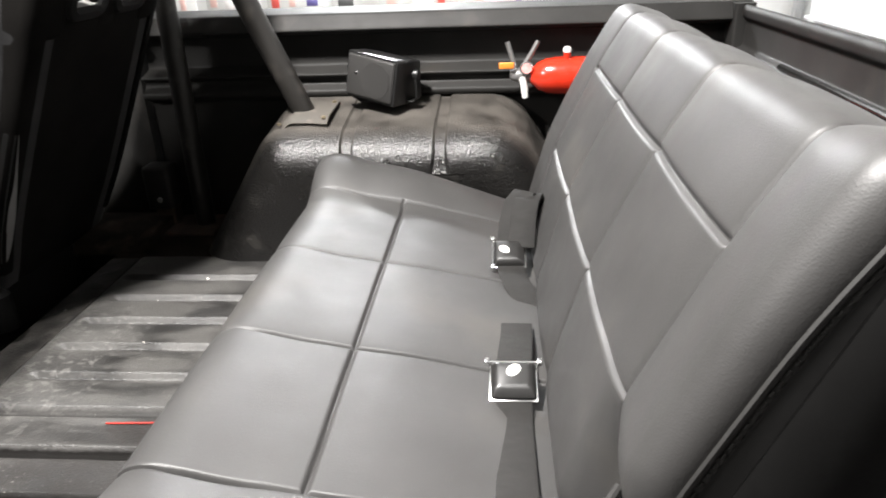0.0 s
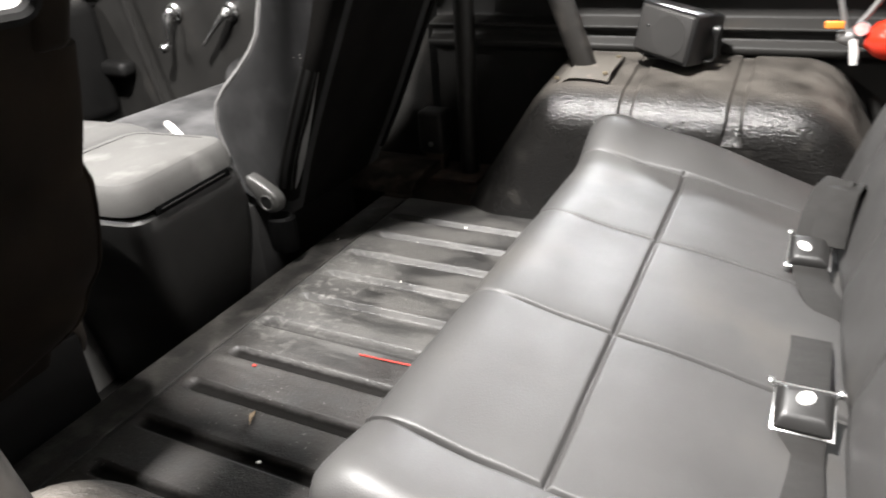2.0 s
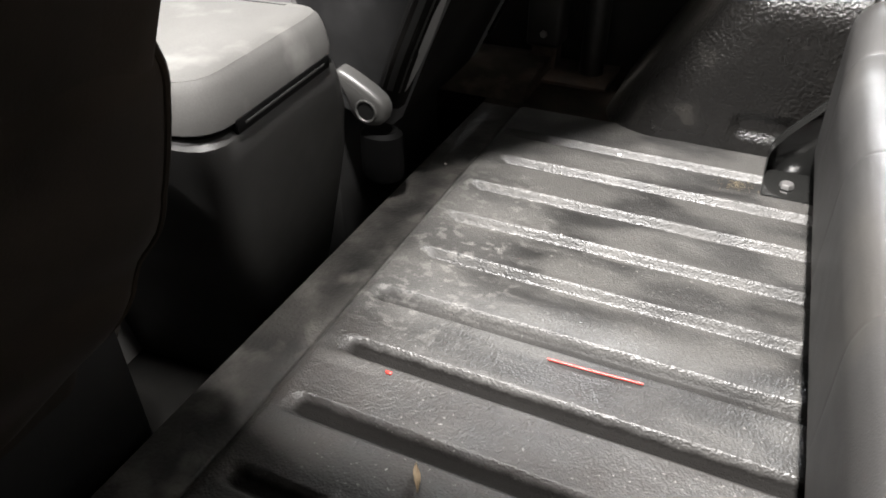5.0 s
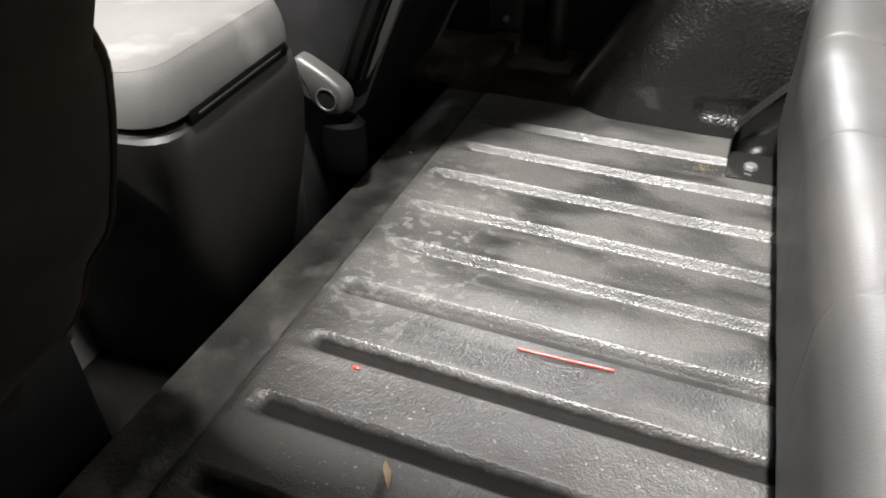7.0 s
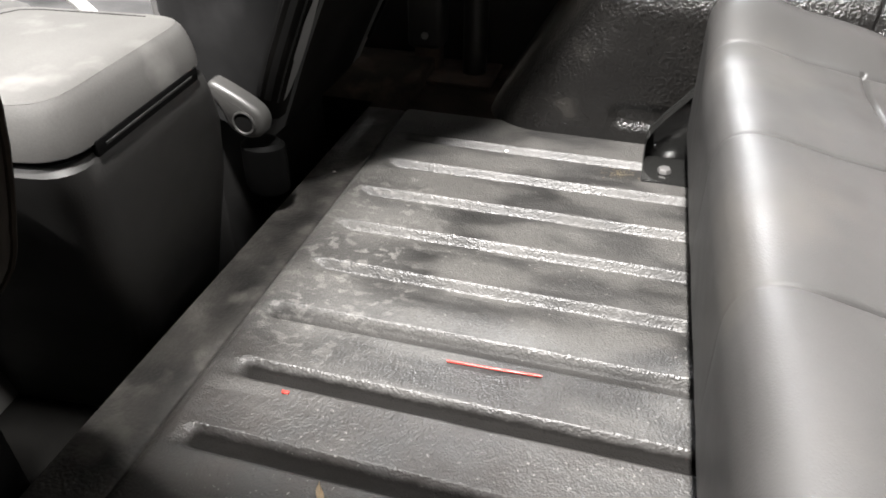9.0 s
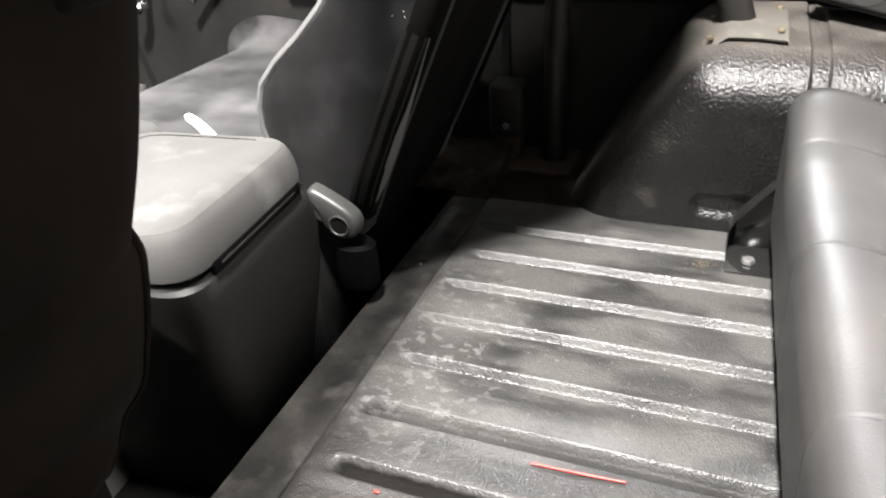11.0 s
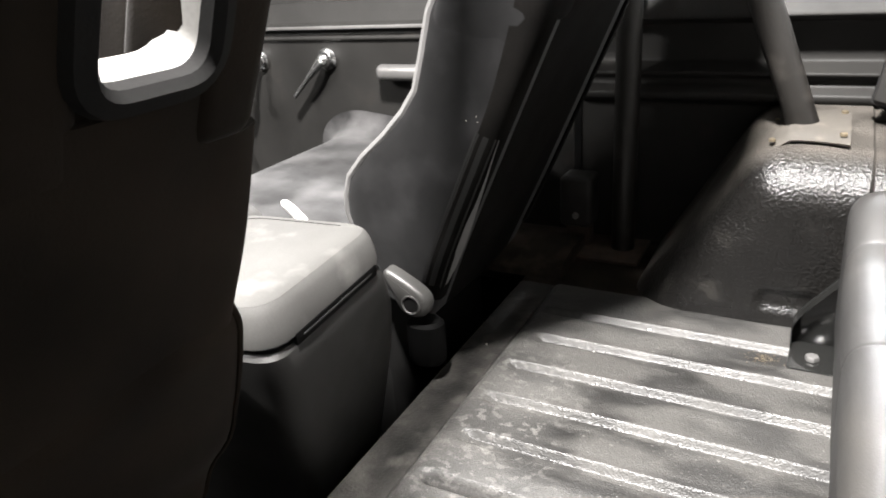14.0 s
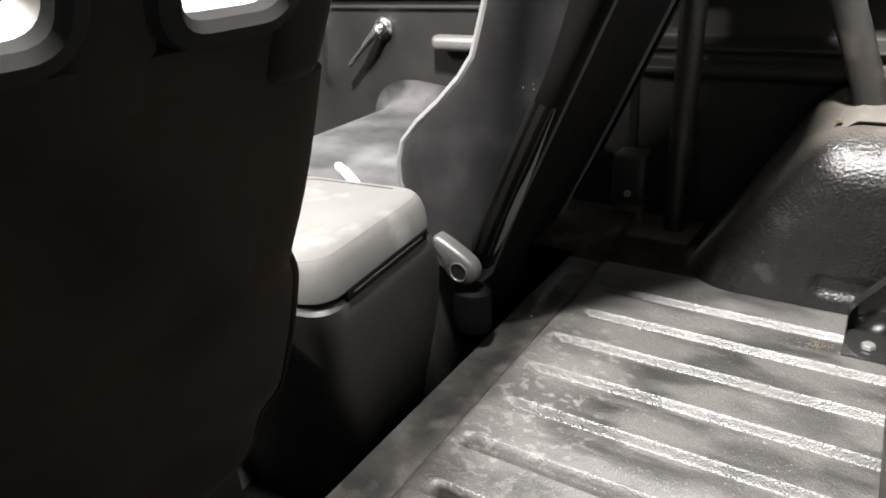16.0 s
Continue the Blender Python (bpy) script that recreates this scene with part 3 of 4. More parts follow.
def padded(outline, y0, y1, end0, end1, bulge, marks=(), step=0.012, lift=None):
    """Runs an outline of (x, z) along y with rounded ends; bulge(x, y, z, nx, nz) gives the padding."""
    ys = [(y0 + end0 * (1 - math.cos(math.pi / 2 * k / 9)), end0 * (1 - math.sin(math.pi / 2 * k / 9))) for k in range(9)]
    ys += [(y, 0) for y in stations(y0 + end0, y1 - end1, marks, step)]
    ys += [(y1 - end1 * (1 - math.cos(math.pi / 2 * k / 9)), end1 * (1 - math.sin(math.pi / 2 * k / 9))) for k in range(8, -1, -1)]
    n = len(outline)
    rings = []
    for y, inset in ys:
        base = offset_outline(outline, inset)
        ring = []
        for i, (x, z) in enumerate(base):
            (xa, za), (xb, zb) = base[i - 1], base[(i + 1) % n]
            tx, tz = xb - xa, zb - za
            l = math.hypot(tx, tz) or 1
            nx, nz = tz / l, -tx / l
            d = bulge(x, y, z, nx, nz)
            up = lift(x, y, z) if lift else 0.0
            ring.append((x + nx * d, y, z + nz * d + up))
        rings.append(ring)
    return loft(rings)


def pads(y, ends):
    """The swell of the padding between two seams."""
    for a, b in zip(ends, ends[1:]):
        if a <= y <= b:
            u = 2 * (y - a) / (b - a) - 1
            return 1 - 0.55 * u ** 2 - 0.45 * u ** 10
    return 0.0


def cushion_bulge(x, y, z, nx, nz):
    top = smoothstep(0.2, 0.8, nz)
    front = smoothstep(0.3, 0.8, -nx)
    wob = 0.001 * noise.noise(Vector((x * 9, y * 7, 1.3)))
    g = 0.0
    for k, s in enumerate(SEAMS):
        g = max(g, groove(y - s - wob, 0.0028) * (1.0 if 0 < k < 3 else 0.8))
    g *= max(top, 0.6 * front * smoothstep(0.09, 0.14, z)) * (1 - 0.8 * smoothstep(-0.11, -0.16, x))
    if SEAMS[0] < y < SEAMS[3] + 0.005:
        g = max(g, groove(x - 0.004 - wob, 0.0032) * top)
    d = -0.0058 * g * (1 - 0.35 * front)
    d += 0.0045 * pads(y, (0.72,) + SEAMS + (1.82,)) * max(top * (1 - 0.7 * smoothstep(-0.12, -0.18, x)), 0.25 * front)
    if SEAMS[0] < y < SEAMS[3]:
        d += 0.003 * (1 - groove(x - 0.004, 0.05)) * top
    d -= 0.012 * top * smoothstep(-0.16, -0.05, x)
    d += 0.0009 * noise.noise(Vector((x * 13, y * 11, z * 10))) + 0.0002 * noise.noise(Vector((x * 50, y * 40, z * 40)))
    return d


def cushion_lift(x, y, z):
    """The end rolls rise towards their outer edge."""
    far = 0.05 * smoothstep(1.60, 1.74, y) * (1.1 - 0.75 * smoothstep(-0.15, 0.3, x))
    near = 0.014 * (1 - smoothstep(0.76, 0.88, y))
    return (far + near) * smoothstep(0.08, 0.2, z)


co = round_outline([(-0.188, 0.04), (0.30, 0.04), (0.30, 0.150), (0.19, 0.176), (0.0, 0.217), (-0.199, 0.235)], [0.02, 0.02, 0.02, 0.05, 0.06, 0.055], 8)
co = resample_fine(co, 0.009, lambda x, z: abs(x) < 0.016 and z > 0.1)
part("seat_cushion", padded(co, BY0, BY1, 0.04, 0.055, cushion_bulge, SEAMS, 0.012, cushion_lift), M_VINYL, bench)


def back_bulge(x, y, z, nx, nz):
    front = smoothstep(0.25, 0.75, -nx)
    top = smoothstep(0.2, 0.7, nz)
    face = max(front, top)
    wob = 0.0009 * noise.noise(Vector((x * 9, y * 7, z * 9)))
    g = 0.0
    for s in SEAMS:
        g = max(g, 0.6 * groove(y - s - wob, 0.0035))
    if SEAMS[0] < y < SEAMS[3] + 0.005:
        for zz in (0.325, 0.475):
            g = max(g, groove(z - zz - wob, 0.0034) * front)
    d = -0.0062 * g * face
    d += 0.007 * pads(y, (0.70,) + SEAMS + (1.82,)) * face
    d += 0.010 * (1 - smoothstep(0.76, 0.86, y)) * face
    low = 1 - smoothstep(0.20, 0.34, z)      # the near lower corner is drawn back behind the flap
    d -= front * low * (0.055 * (1 - smoothstep(0.83, 0.87, y)) + 0.03 * groove(y - 0.862, 0.016))
    d += 0.0010 * noise.noise(Vector((x * 12, y * 10, z * 12 + 5))) + 0.0002 * noise.noise(Vector((x * 50, y * 40, z * 40)))
    return d


bo = [(0.255, 0.15), (0.41, 0.10), (0.54, 0.465), (0.52, 0.546), (0.435, 0.572), (0.375, 0.475), (0.305, 0.325)]
bo = round_outline(bo, [0.03, 0.03, 0.03, 0.03, 0.024, 0.05, 0.03], 8)
bo = resample_fine(bo, 0.009, lambda x, z: min(abs(z - 0.325), abs(z - 0.475)) < 0.014 and x < 0.4)
part("backrest", padded(bo, BY0 - 0.008, BY1, 0.03, 0.03, back_bulge, SEAMS), M_VINYL, bench)
for yy, ins in ((BY0 - 0.006, 0.018), (BY1 - 0.003, 0.022)):
    ring = offset_outline(bo, ins)
    part("piping", tube([(x, yy, z) for x, z in ring] + [(ring[0][0], yy, ring[0][1])], 0.0042, 8), M_WELT, bench, "stitched vinyl piping")
# dark sheet over the bench's near end, painting the shade it lies in
end = resample(offset_outline(bo, 0.027), 0.02)
part("end_shade_panel", loft([[(x, y, z) for x, z in offset_outline(end, o)] for y, o in ((BY0 + 0.004, 0.0), (BY0 - 0.0085, 0.0), (BY0 - 0.010, 0.003))]), M_SHELL, bench, "dark vinyl end sheet, standing in for shade")
stitch = bmesh.new()
ring = resample(offset_outline(bo, 0.0235), 0.0045)
for a, b in zip(ring[::2], ring[1::2]):
    if a[0] < 0.285 + 0.43 * (a[1] - 0.135):      # the seam shows along the front edge alone
        tube([(a[0], BY0 - 0.0092, a[1]), (b[0], BY0 - 0.0092, b[1])], 0.0009, 5, stitch)
part("stitching", stitch, M_PIPING, bench, "row of thread stitches")
part("lower_piping", tube(bent([(0.350, 0.915, 0.232), (0.333, 0.888, 0.218), (0.300, 0.846, 0.212), (0.275, 0.80, 0.205)], 0.03), 0.005, 8), M_WELT, bench)
part("pull_flap", ribbon([(0.368, 0.915, 0.226), (0.352, 0.882, 0.212), (0.328, 0.84, 0.206), (0.305, 0.79, 0.195)], 0.04, 0.005, (1, -0.5, 0)), M_VINYL, bench, "dark cloth flap")
part("seat_base", block(-0.15, 0.28, BY0 + 0.06, BY1 - 0.06, 0.006, 0.05, 0.004), M_SHELL, bench, "black steel seat frame")


def bracket_bm():
    b = block(-0.250, -0.17, 1.682, 1.778, -0.003, 0.0035, 0.0015)
    side_plate = round_outline([(-0.250, 0.0), (-0.16, 0.0), (-0.16, 0.150), (-0.182, 0.142), (-0.236, 0.072), (-0.252, 0.045)], 0.012, 5)
    loft([[(x, 1.772 + e, z) for x, z in offset_outline(side_plate, o)] for e, o in ((0, 0.003), (0.002, 0.0), (0.006, 0.0), (0.008, 0.003))], bm=b)
    # the turned flange round the free edge
    edge = bent([(-0.247, 1.774, 0.002), (-0.249, 1.774, 0.045), (-0.233, 1.774, 0.073), (-0.176, 1.774, 0.146)], 0.02)
    loft([[Vector(p) + Vector((0.001 * a, e, 0.001 * a)) for e, a in ((0.004, -3), (-0.022, -3), (-0.026, -1.5), (-0.022, 0), (0.004, 0))] for p in edge], bm=b)
    return b


for side in (0, 1):
    flip = mirror_y if side else (lambda b: b)
    brk = part("floor_bracket", flip(bracket_bm()), M_GLOSS, bench, "glossy black steel floor bracket")
    part("bolt", flip(disc((-0.215, 1.715, 0.005), (0, 0, 1), 0.011, 0.008, 6)), M_STEEL, brk)

# ---- front bucket seats ----
LEAN_BACK = 24.9
LOWER = [(-0.12, 0.12, 0.205), (-0.05, 0.165, 0.215), (0.0, 0.195, 0.226), (0.03, 0.204, 0.23), (0.065, 0.207, 0.232), (0.11, 0.192, 0.234), (0.16, 0.168, 0.234),
         (0.21, 0.149, 0.234), (0.25, 0.141, 0.233), (0.30, 0.148, 0.232), (0.36, 0.158, 0.231), (0.41, 0.155, 0.229)]
WING = [(0.33, 0.152, 0.226), (0.36, 0.159, 0.2315), (0.41, 0.158, 0.2325), (0.455, 0.148, 0.2305), (0.52, 0.130, 0.228), (0.60, 0.107, 0.225), (0.68, 0.09, 0.222), (0.75, 0.08, 0.219)]


def seat_ring(depth, half, z):
    """A slice of the backrest: flat back, deep side bolsters, sunk middle."""
    f = -depth
    k = smoothstep(0.24, 0.35, z)
    c = min(-0.06, f + 0.055) * (1 - k) - 0.06 * k
    pts = [(0.0, -half * 0.93), (0.003, -half * 0.7), (0.004, 0.0), (0.003, half * 0.7), (0.0, half * 0.93), (-0.014, half), (f * 0.55, half * 1.0), (f * 0.93, half * 0.985), (f, half * 0.93), (f + 0.012, half * 0.80),
           (c, half * 0.60), (c, 0.0), (c, -half * 0.60), (f + 0.012, -half * 0.80), (f, -half * 0.93), (f * 0.93, -half * 0.985), (f * 0.55, -half * 1.0), (-0.014, -half)]
    out = []
    n = len(pts)
    for i in range(n):      # smooth closed curve through the points
        p0, p1, p2, p3 = (Vector(pts[(i + k - 1) % n]) for k in range(4))
        for s in range(4):
            t = s / 4
            q = 0.5 * ((2 * p1) + (p2 - p0) * t + (2 * p0 - 5 * p1 + 4 * p2 - p3) * t * t + (3 * p1 - p0 - 3 * p2 + p3) * t ** 3)
            out.append((q.x, q.y, z))
    return out


def seat_m(xb, yc):
    return Matrix.Translation((xb, yc, 0.195)) @ Matrix.Rotation(radians(LEAN_BACK), 4, "Y")


def interp_rows(rows, step):
    out = []
    for (z0, d0, h0), (z1, d1, h1) in zip(rows, rows[1:]):
        k = max(1, round((z1 - z0) / step))
        out += [(z0 + (z1 - z0) * s / k, d0 + (d1 - d0) * s / k, h0 + (h1 - h0) * s / k) for s in range(k)]
    return out + [rows[-1]]


def bucket_seat(name, xb, yc, side, cloth, cloth_side, cloth_cushion, label, zipped=True):
    """side: +1 where the console lies towards +y."""
    m = seat_m(xb, yc)
    seat = thing(name, label, "car seat", "front bucket seats", at=(xb - 0.2, yc, 0))
    ky = 1.0 if zipped else 0.75

    def wide(z, h):
        """Half width of the backrest: the driver's is narrower and tapers to the shoulders."""
        return h if zipped else 0.184 - 0.022 * smoothstep(0.27, 0.5, z) - 0.05 * smoothstep(0.12, -0.12, z)
    rows = [(z, d, wide(z, h)) for z, d, h in interp_rows(LOWER, 0.02)]
    bmb = loft([seat_ring(d, h, z) for z, d, h in rows])
    bmb.transform(m)
    part("backrest", bmb, cloth_side, seat, "charcoal suede backrest")
    # a close-fitting panel over the rear face
    panel = []
    for z, d, h in rows + [(0.43, 0.15, wide(0.43, 0.228)), (0.449, 0.15, wide(0.449, 0.228))]:
        w = h * 0.87
        ys = [-w + 2 * w * k / 12 for k in range(13)]
        panel.append([(0.007 * (1 - (y / w) ** 2) + 0.0005, y, z) for y in ys] + [(-0.012, y, z) for y in reversed(ys)])
    bmp = loft(panel)
    bmp.transform(m)
    part("rear_panel", bmp, cloth, seat, "dark cloth rear panel")
    # shoulder part with two belt openings
    TOPZ, HZ0, HZ1 = 0.86, 0.455, 0.72
    for y0, y1 in ((-0.212, -0.131), (-0.042, 0.042), (0.131, 0.212)):
        part("shoulder_post", block(-0.060, 0.008, y0 * ky, y1 * ky, HZ0 - 0.05, HZ1 + 0.03, 0.018, 4, m=m), cloth, seat)
    part("cross_rail", block(-0.018, 0.002, -0.135 * ky, 0.135 * ky, 0.385, HZ0, 0.006, 2, m=m), cloth, seat)
    for s in (-1, 1):
        wing = []
        for z, d, h in interp_rows([(z, d, wide(z, h)) for z, d, h in WING], 0.02):
            sec = round_outline([(-0.006, 0.140 * ky), (-0.006, h), (-d * 0.9, h), (-d, h * 0.93), (-d, 0.158 * ky), (-0.05, 0.136 * ky)], [0.006, 0.02, 0.03, 0.02, 0.03, 0.01], 5)
            wing.append([(x, s * y, z) for x, y in sec])
        bmw = loft(wing)
        bmw.transform(m)
        part("shoulder_wing", bmw, cloth_side, seat)
    part("headrest", block(-0.075, 0.012, -0.215 * ky, 0.215 * ky, HZ1 - 0.002, TOPZ, 0.045, 6, m=m), cloth, seat)
    for yc2 in (-0.079 + 0.058 * (1 - ky), 0.079 - 0.058 * (1 - ky)):
        ring = round_outline([(yc2 - 0.047 * ky, HZ0 + 0.005 + 0.024 * (1 - ky)), (yc2 + 0.047 * ky, HZ0 + 0.005 + 0.024 * (1 - ky)), (yc2 + 0.038 * ky, HZ1 + 0.004), (yc2 - 0.038 * ky, HZ1 + 0.004)], 0.018, 6)
        rings = [[(x, y, z) for y, z in offset_outline(ring, -d * ky)] for x, d in ((0.004, -0.001), (0.012, -0.001), (0.017, 0.005), (0.014, 0.018), (0.008, 0.0225), (0.003, 0.021), (0.003, -0.001), (0.004, -0.001))]
        b = loft(rings, cap=False)
        b.transform(m)
        bez = part("belt_opening_bezel", b, M_SUEDE_BLACK, seat, "padded black bezel")
        rings = [[(x, y, z) for y, z in offset_outline(ring, -d * ky)] for x, d in ((0.003, 0.0), (-0.01, -0.001), (-0.018, 0.0), (-0.028, 0.007), (-0.025, 0.013), (-0.01, 0.008), (0.003, 0.006), (0.003, 0.0))]
        b = loft(rings, cap=False)
        b.transform(m)
        part("sleeve", b, M_LINING, bez, "pale grey lining of the opening")
    # piping along the front edge of the side bolster
    for s in (-1, 1):
        pts = [m @ Vector((-d * 0.985, s * h * 0.965, z)) for z, d, h in [r for r in rows if -0.07 < r[0] < 0.39] + [(z, d, wide(z, h) * 0.995) for z, d, h in WING[2:]]]
        part("piping", tube(pts, 0.006, 8), M_PIPE_LIGHT, seat, "pale grey edge piping")
    # dark strip that puts the crease's shade into the rear corner
    for s in (-1, 1):
        wrap = []
        for z, d, h in ([r for r in rows if r[0] > -0.09] + [r for r in interp_rows(WING, 0.02) if r[0] > 0.415]) if zipped else ():
            w = 0.024 + 0.036 * smoothstep(0.25, 0.6, z)
            wrap.append([(x, s * y, z) for x, y in ((-w, h + 0.0025), (-0.016, h + 0.003), (-0.001, h * 0.985), (0.007, h * 0.935), (0.008, h * 0.84), (-0.006, h * 0.84), (-0.02, h - 0.008), (-w, h - 0.002))])
        if wrap:
            bmw = loft(wrap)
            bmw.transform(m)
            part("rear_corner_shade", bmw, M_DEEP, seat, "black suede corner strip with its shade painted in")
    # cushion
    cxs = round_outline([(-0.17, 0.05), (-0.17, 0.235), (-0.50, 0.275), (-0.56, 0.25), (-0.54, 0.05)], [0.02, 0.03, 0.04, 0.04, 0.02], 6)
    cxs = [(xb + x, z) for x, z in reversed(cxs)]
    cxs = resample(cxs, 0.02)

    def bulge(x, y, z, nx, nz):
        u = abs(y - yc) / 0.255
        lip = 0.018 if (y - yc) * side > 0 else 0.045
        return smoothstep(0.3, 0.9, nz) * (lip * smoothstep(0.55, 0.85, u) - 0.02)
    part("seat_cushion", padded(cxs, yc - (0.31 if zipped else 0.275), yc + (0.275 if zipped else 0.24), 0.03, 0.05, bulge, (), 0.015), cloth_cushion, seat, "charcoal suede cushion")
    part("seat_base", block(xb - 0.5, xb - (0.14 if zipped else 0.07), yc - 0.2, yc + 0.2, -0.2, 0.10, 0.01), M_SHELL, seat)
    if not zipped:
        # loose cloth cover that hangs from the backrest down to a curved hem; outline fitted to the camera's view
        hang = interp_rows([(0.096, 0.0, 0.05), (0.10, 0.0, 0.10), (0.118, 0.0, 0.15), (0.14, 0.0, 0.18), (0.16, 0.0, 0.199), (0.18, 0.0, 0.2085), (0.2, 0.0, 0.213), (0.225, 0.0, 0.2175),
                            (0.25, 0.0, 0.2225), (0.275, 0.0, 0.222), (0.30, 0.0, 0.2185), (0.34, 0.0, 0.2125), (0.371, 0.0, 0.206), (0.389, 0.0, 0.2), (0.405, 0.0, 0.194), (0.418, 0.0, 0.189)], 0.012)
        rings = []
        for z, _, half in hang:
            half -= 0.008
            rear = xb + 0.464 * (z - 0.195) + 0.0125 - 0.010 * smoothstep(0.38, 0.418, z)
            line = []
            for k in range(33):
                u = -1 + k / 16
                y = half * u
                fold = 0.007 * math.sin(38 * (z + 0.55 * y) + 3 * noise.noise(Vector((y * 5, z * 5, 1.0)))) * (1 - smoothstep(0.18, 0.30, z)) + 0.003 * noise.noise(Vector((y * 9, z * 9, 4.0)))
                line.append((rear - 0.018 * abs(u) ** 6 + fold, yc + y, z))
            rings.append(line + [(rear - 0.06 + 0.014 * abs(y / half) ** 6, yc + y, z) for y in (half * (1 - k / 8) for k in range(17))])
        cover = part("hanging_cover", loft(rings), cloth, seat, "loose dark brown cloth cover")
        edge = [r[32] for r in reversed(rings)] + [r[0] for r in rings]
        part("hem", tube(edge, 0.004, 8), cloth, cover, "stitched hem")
        return seat
    # recliner on the console side
    ys = yc + side * 0.245
    arm = round_outline([(xb - 0.092, 0.202), (xb - 0.095, 0.175), (xb - 0.078, 0.160), (xb - 0.069, 0.130), (xb - 0.043, 0.118), (xb - 0.020, 0.124), (xb - 0.013, 0.145), (xb - 0.018, 0.161), (xb - 0.034, 0.173), (xb - 0.064, 0.190)], 0.02, 5)
    bma = loft([[(x, ys + e, z) for x, z in offset_outline(arm, o)] for e, o in ((-0.016, 0.007), (-0.013, 0.002), (-0.008, 0.0), (0.010, 0.0), (0.014, 0.004))])
    rec = part("recliner_arm", bma, M_ARM, seat, "grey painted steel recliner arm")
    # flat dark disc that paints the shade inside the pivot hole
    part("pivot_hole_disc", disc((xb - 0.043, ys - 0.0155, 0.144), (0, -1, 0), 0.0145, 0.001, 22), M_SHELL, rec, "dark disc painted in for the pivot hole")
    rim = [(xb - 0.043 + 0.0155 * math.cos(a), ys - 0.0165, 0.144 + 0.0155 * math.sin(a)) for a in (2 * math.pi * k / 24 for k in range(25))]
    part("pivot_rim", tube(rim, 0.002, 8), M_ARM, rec)
    part("pivot_pin", disc((xb - 0.043, ys + 0.0135, 0.142), (0, 1, 0), 0.012, 0.004, 18), M_SHELL, rec)
    part("hinge_cover", loft([[(xb - 0.036 + w * math.cos(a), ys - side * 0.012 + 0.8 * w * math.sin(a), z) for a in (2 * math.pi * k / 16 for k in range(16))]
                              for z, w in ((0.024, 0.024), (0.028, 0.031), (0.034, 0.033), (0.06, 0.034), (0.100, 0.033), (0.106, 0.026))]), M_SLOT, seat, "black plastic hinge cover")
    # zip down the edge of the rear panel
    zrows = [(z, h, (z + 0.045) / 0.29) for z, d, h in interp_rows(LOWER, 0.008) if -0.045 < z < 0.245]
    tape = [[m @ Vector((x, side * (h * 0.985 - o), z)) for x, o in ((-0.028, -0.0055), (-0.012, -0.006), (0.003, 0.004), (0.001, 0.012), (-0.016, 0.006), (-0.028, 0.006))] for z, h, u in zrows]
    zipper = part("zip", loft(tape), M_SHELL, seat, "black zip tape")
    part("zip_teeth", tube([m @ Vector((-0.022, side * (h * 0.985 + 0.0058), z)) for z, h, u in zrows], 0.0015, 6), M_SHELL, zipper)
    flap = []
    for z, h, u in zrows:
        w = 0.002 + 0.0135 * max(0.0, math.sin(math.pi * min(1.0, u) ** 0.62)) ** 1.1
        y0 = h * 0.985 - 0.006
        flap.append([m @ Vector((x, side * (y0 - o), z)) for x, o in ((0.002, 0.0), (0.002 + 0.25 * w, 0.25 * w), (0.003 + 0.5 * w, 0.7 * w), (0.004 + 0.6 * w, w), (0.002 + 0.6 * w, w + 0.001), (0.3 * w, 0.7 * w), (-0.001, 0.0))])
    part("zip_flap", loft(flap), M_PIPE_LIGHT, seat, "pale cloth zip edge")
    for zz, dy in ((0.262, 0.0), (0.256, -0.004), (0.235, 0.003), (0.25, 0.012)):
        b = bmesh.new()
        bmesh.ops.create_icosphere(b, subdivisions=1, radius=0.001)
        b.transform(m @ Matrix.Translation((-0.035 - dy, side * 0.2335, zz)))
        part("lint", b, M_CRUMB, seat, "white speck of lint")
    return seat


M_PIPE_LIGHT = material("pale_grey_piping", (0.15, 0.1475, 0.145), 0.7, var=0.2, fine=400)
bucket_seat("bucket_seat", -0.751, 1.69, -1, M_DEEP, M_SUEDE, M_SUEDE_LIT, "charcoal suede bucket seat with pale piping beside the console")
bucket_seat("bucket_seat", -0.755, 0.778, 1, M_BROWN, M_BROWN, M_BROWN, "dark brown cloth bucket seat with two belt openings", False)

# ---- console between the seats ----
console = thing("centre_console", "grey vinyl centre console with a padded lid, closed", "console", at=(-0.95, 1.22, 0))
CYAW = Matrix.Translation((-0.775, 1.215, 0)) @ Matrix.Rotation(radians(5.0), 4, "Z")


def con_ring(z, x0, x1, y0, y1, r):
    return [(x, y, z) for x, y in round_outline([(x0, y0), (x1, y0), (x1, y1), (x0, y1)], r, 5)]


bm = loft([con_ring(z, -0.46, x1, y0, y1, 0.04) for z, x1, y0, y1 in ((-0.2, -0.075, -0.02, 0.175), (0.0, -0.036, -0.058, 0.19), (0.05, -0.027, -0.074, 0.197), (0.10, -0.017, -0.092, 0.198), (0.17, -0.005, -0.111, 0.188), (0.215, 0.0, -0.122, 0.170), (0.241, 0.0, -0.126, 0.159), (0.2475, -0.005, -0.121, 0.154))])
bm.transform(CYAW)
part("body", bm, M_CONSOLE_DARK, console, "dark grey moulded body")
bm = loft([con_ring(z, -0.45, -0.012, -0.114, 0.148, 0.035) for z in (0.243, 0.259)])
bm.transform(CYAW)
part("seam", bm, M_SLOT, console, "dark gap under the lid")
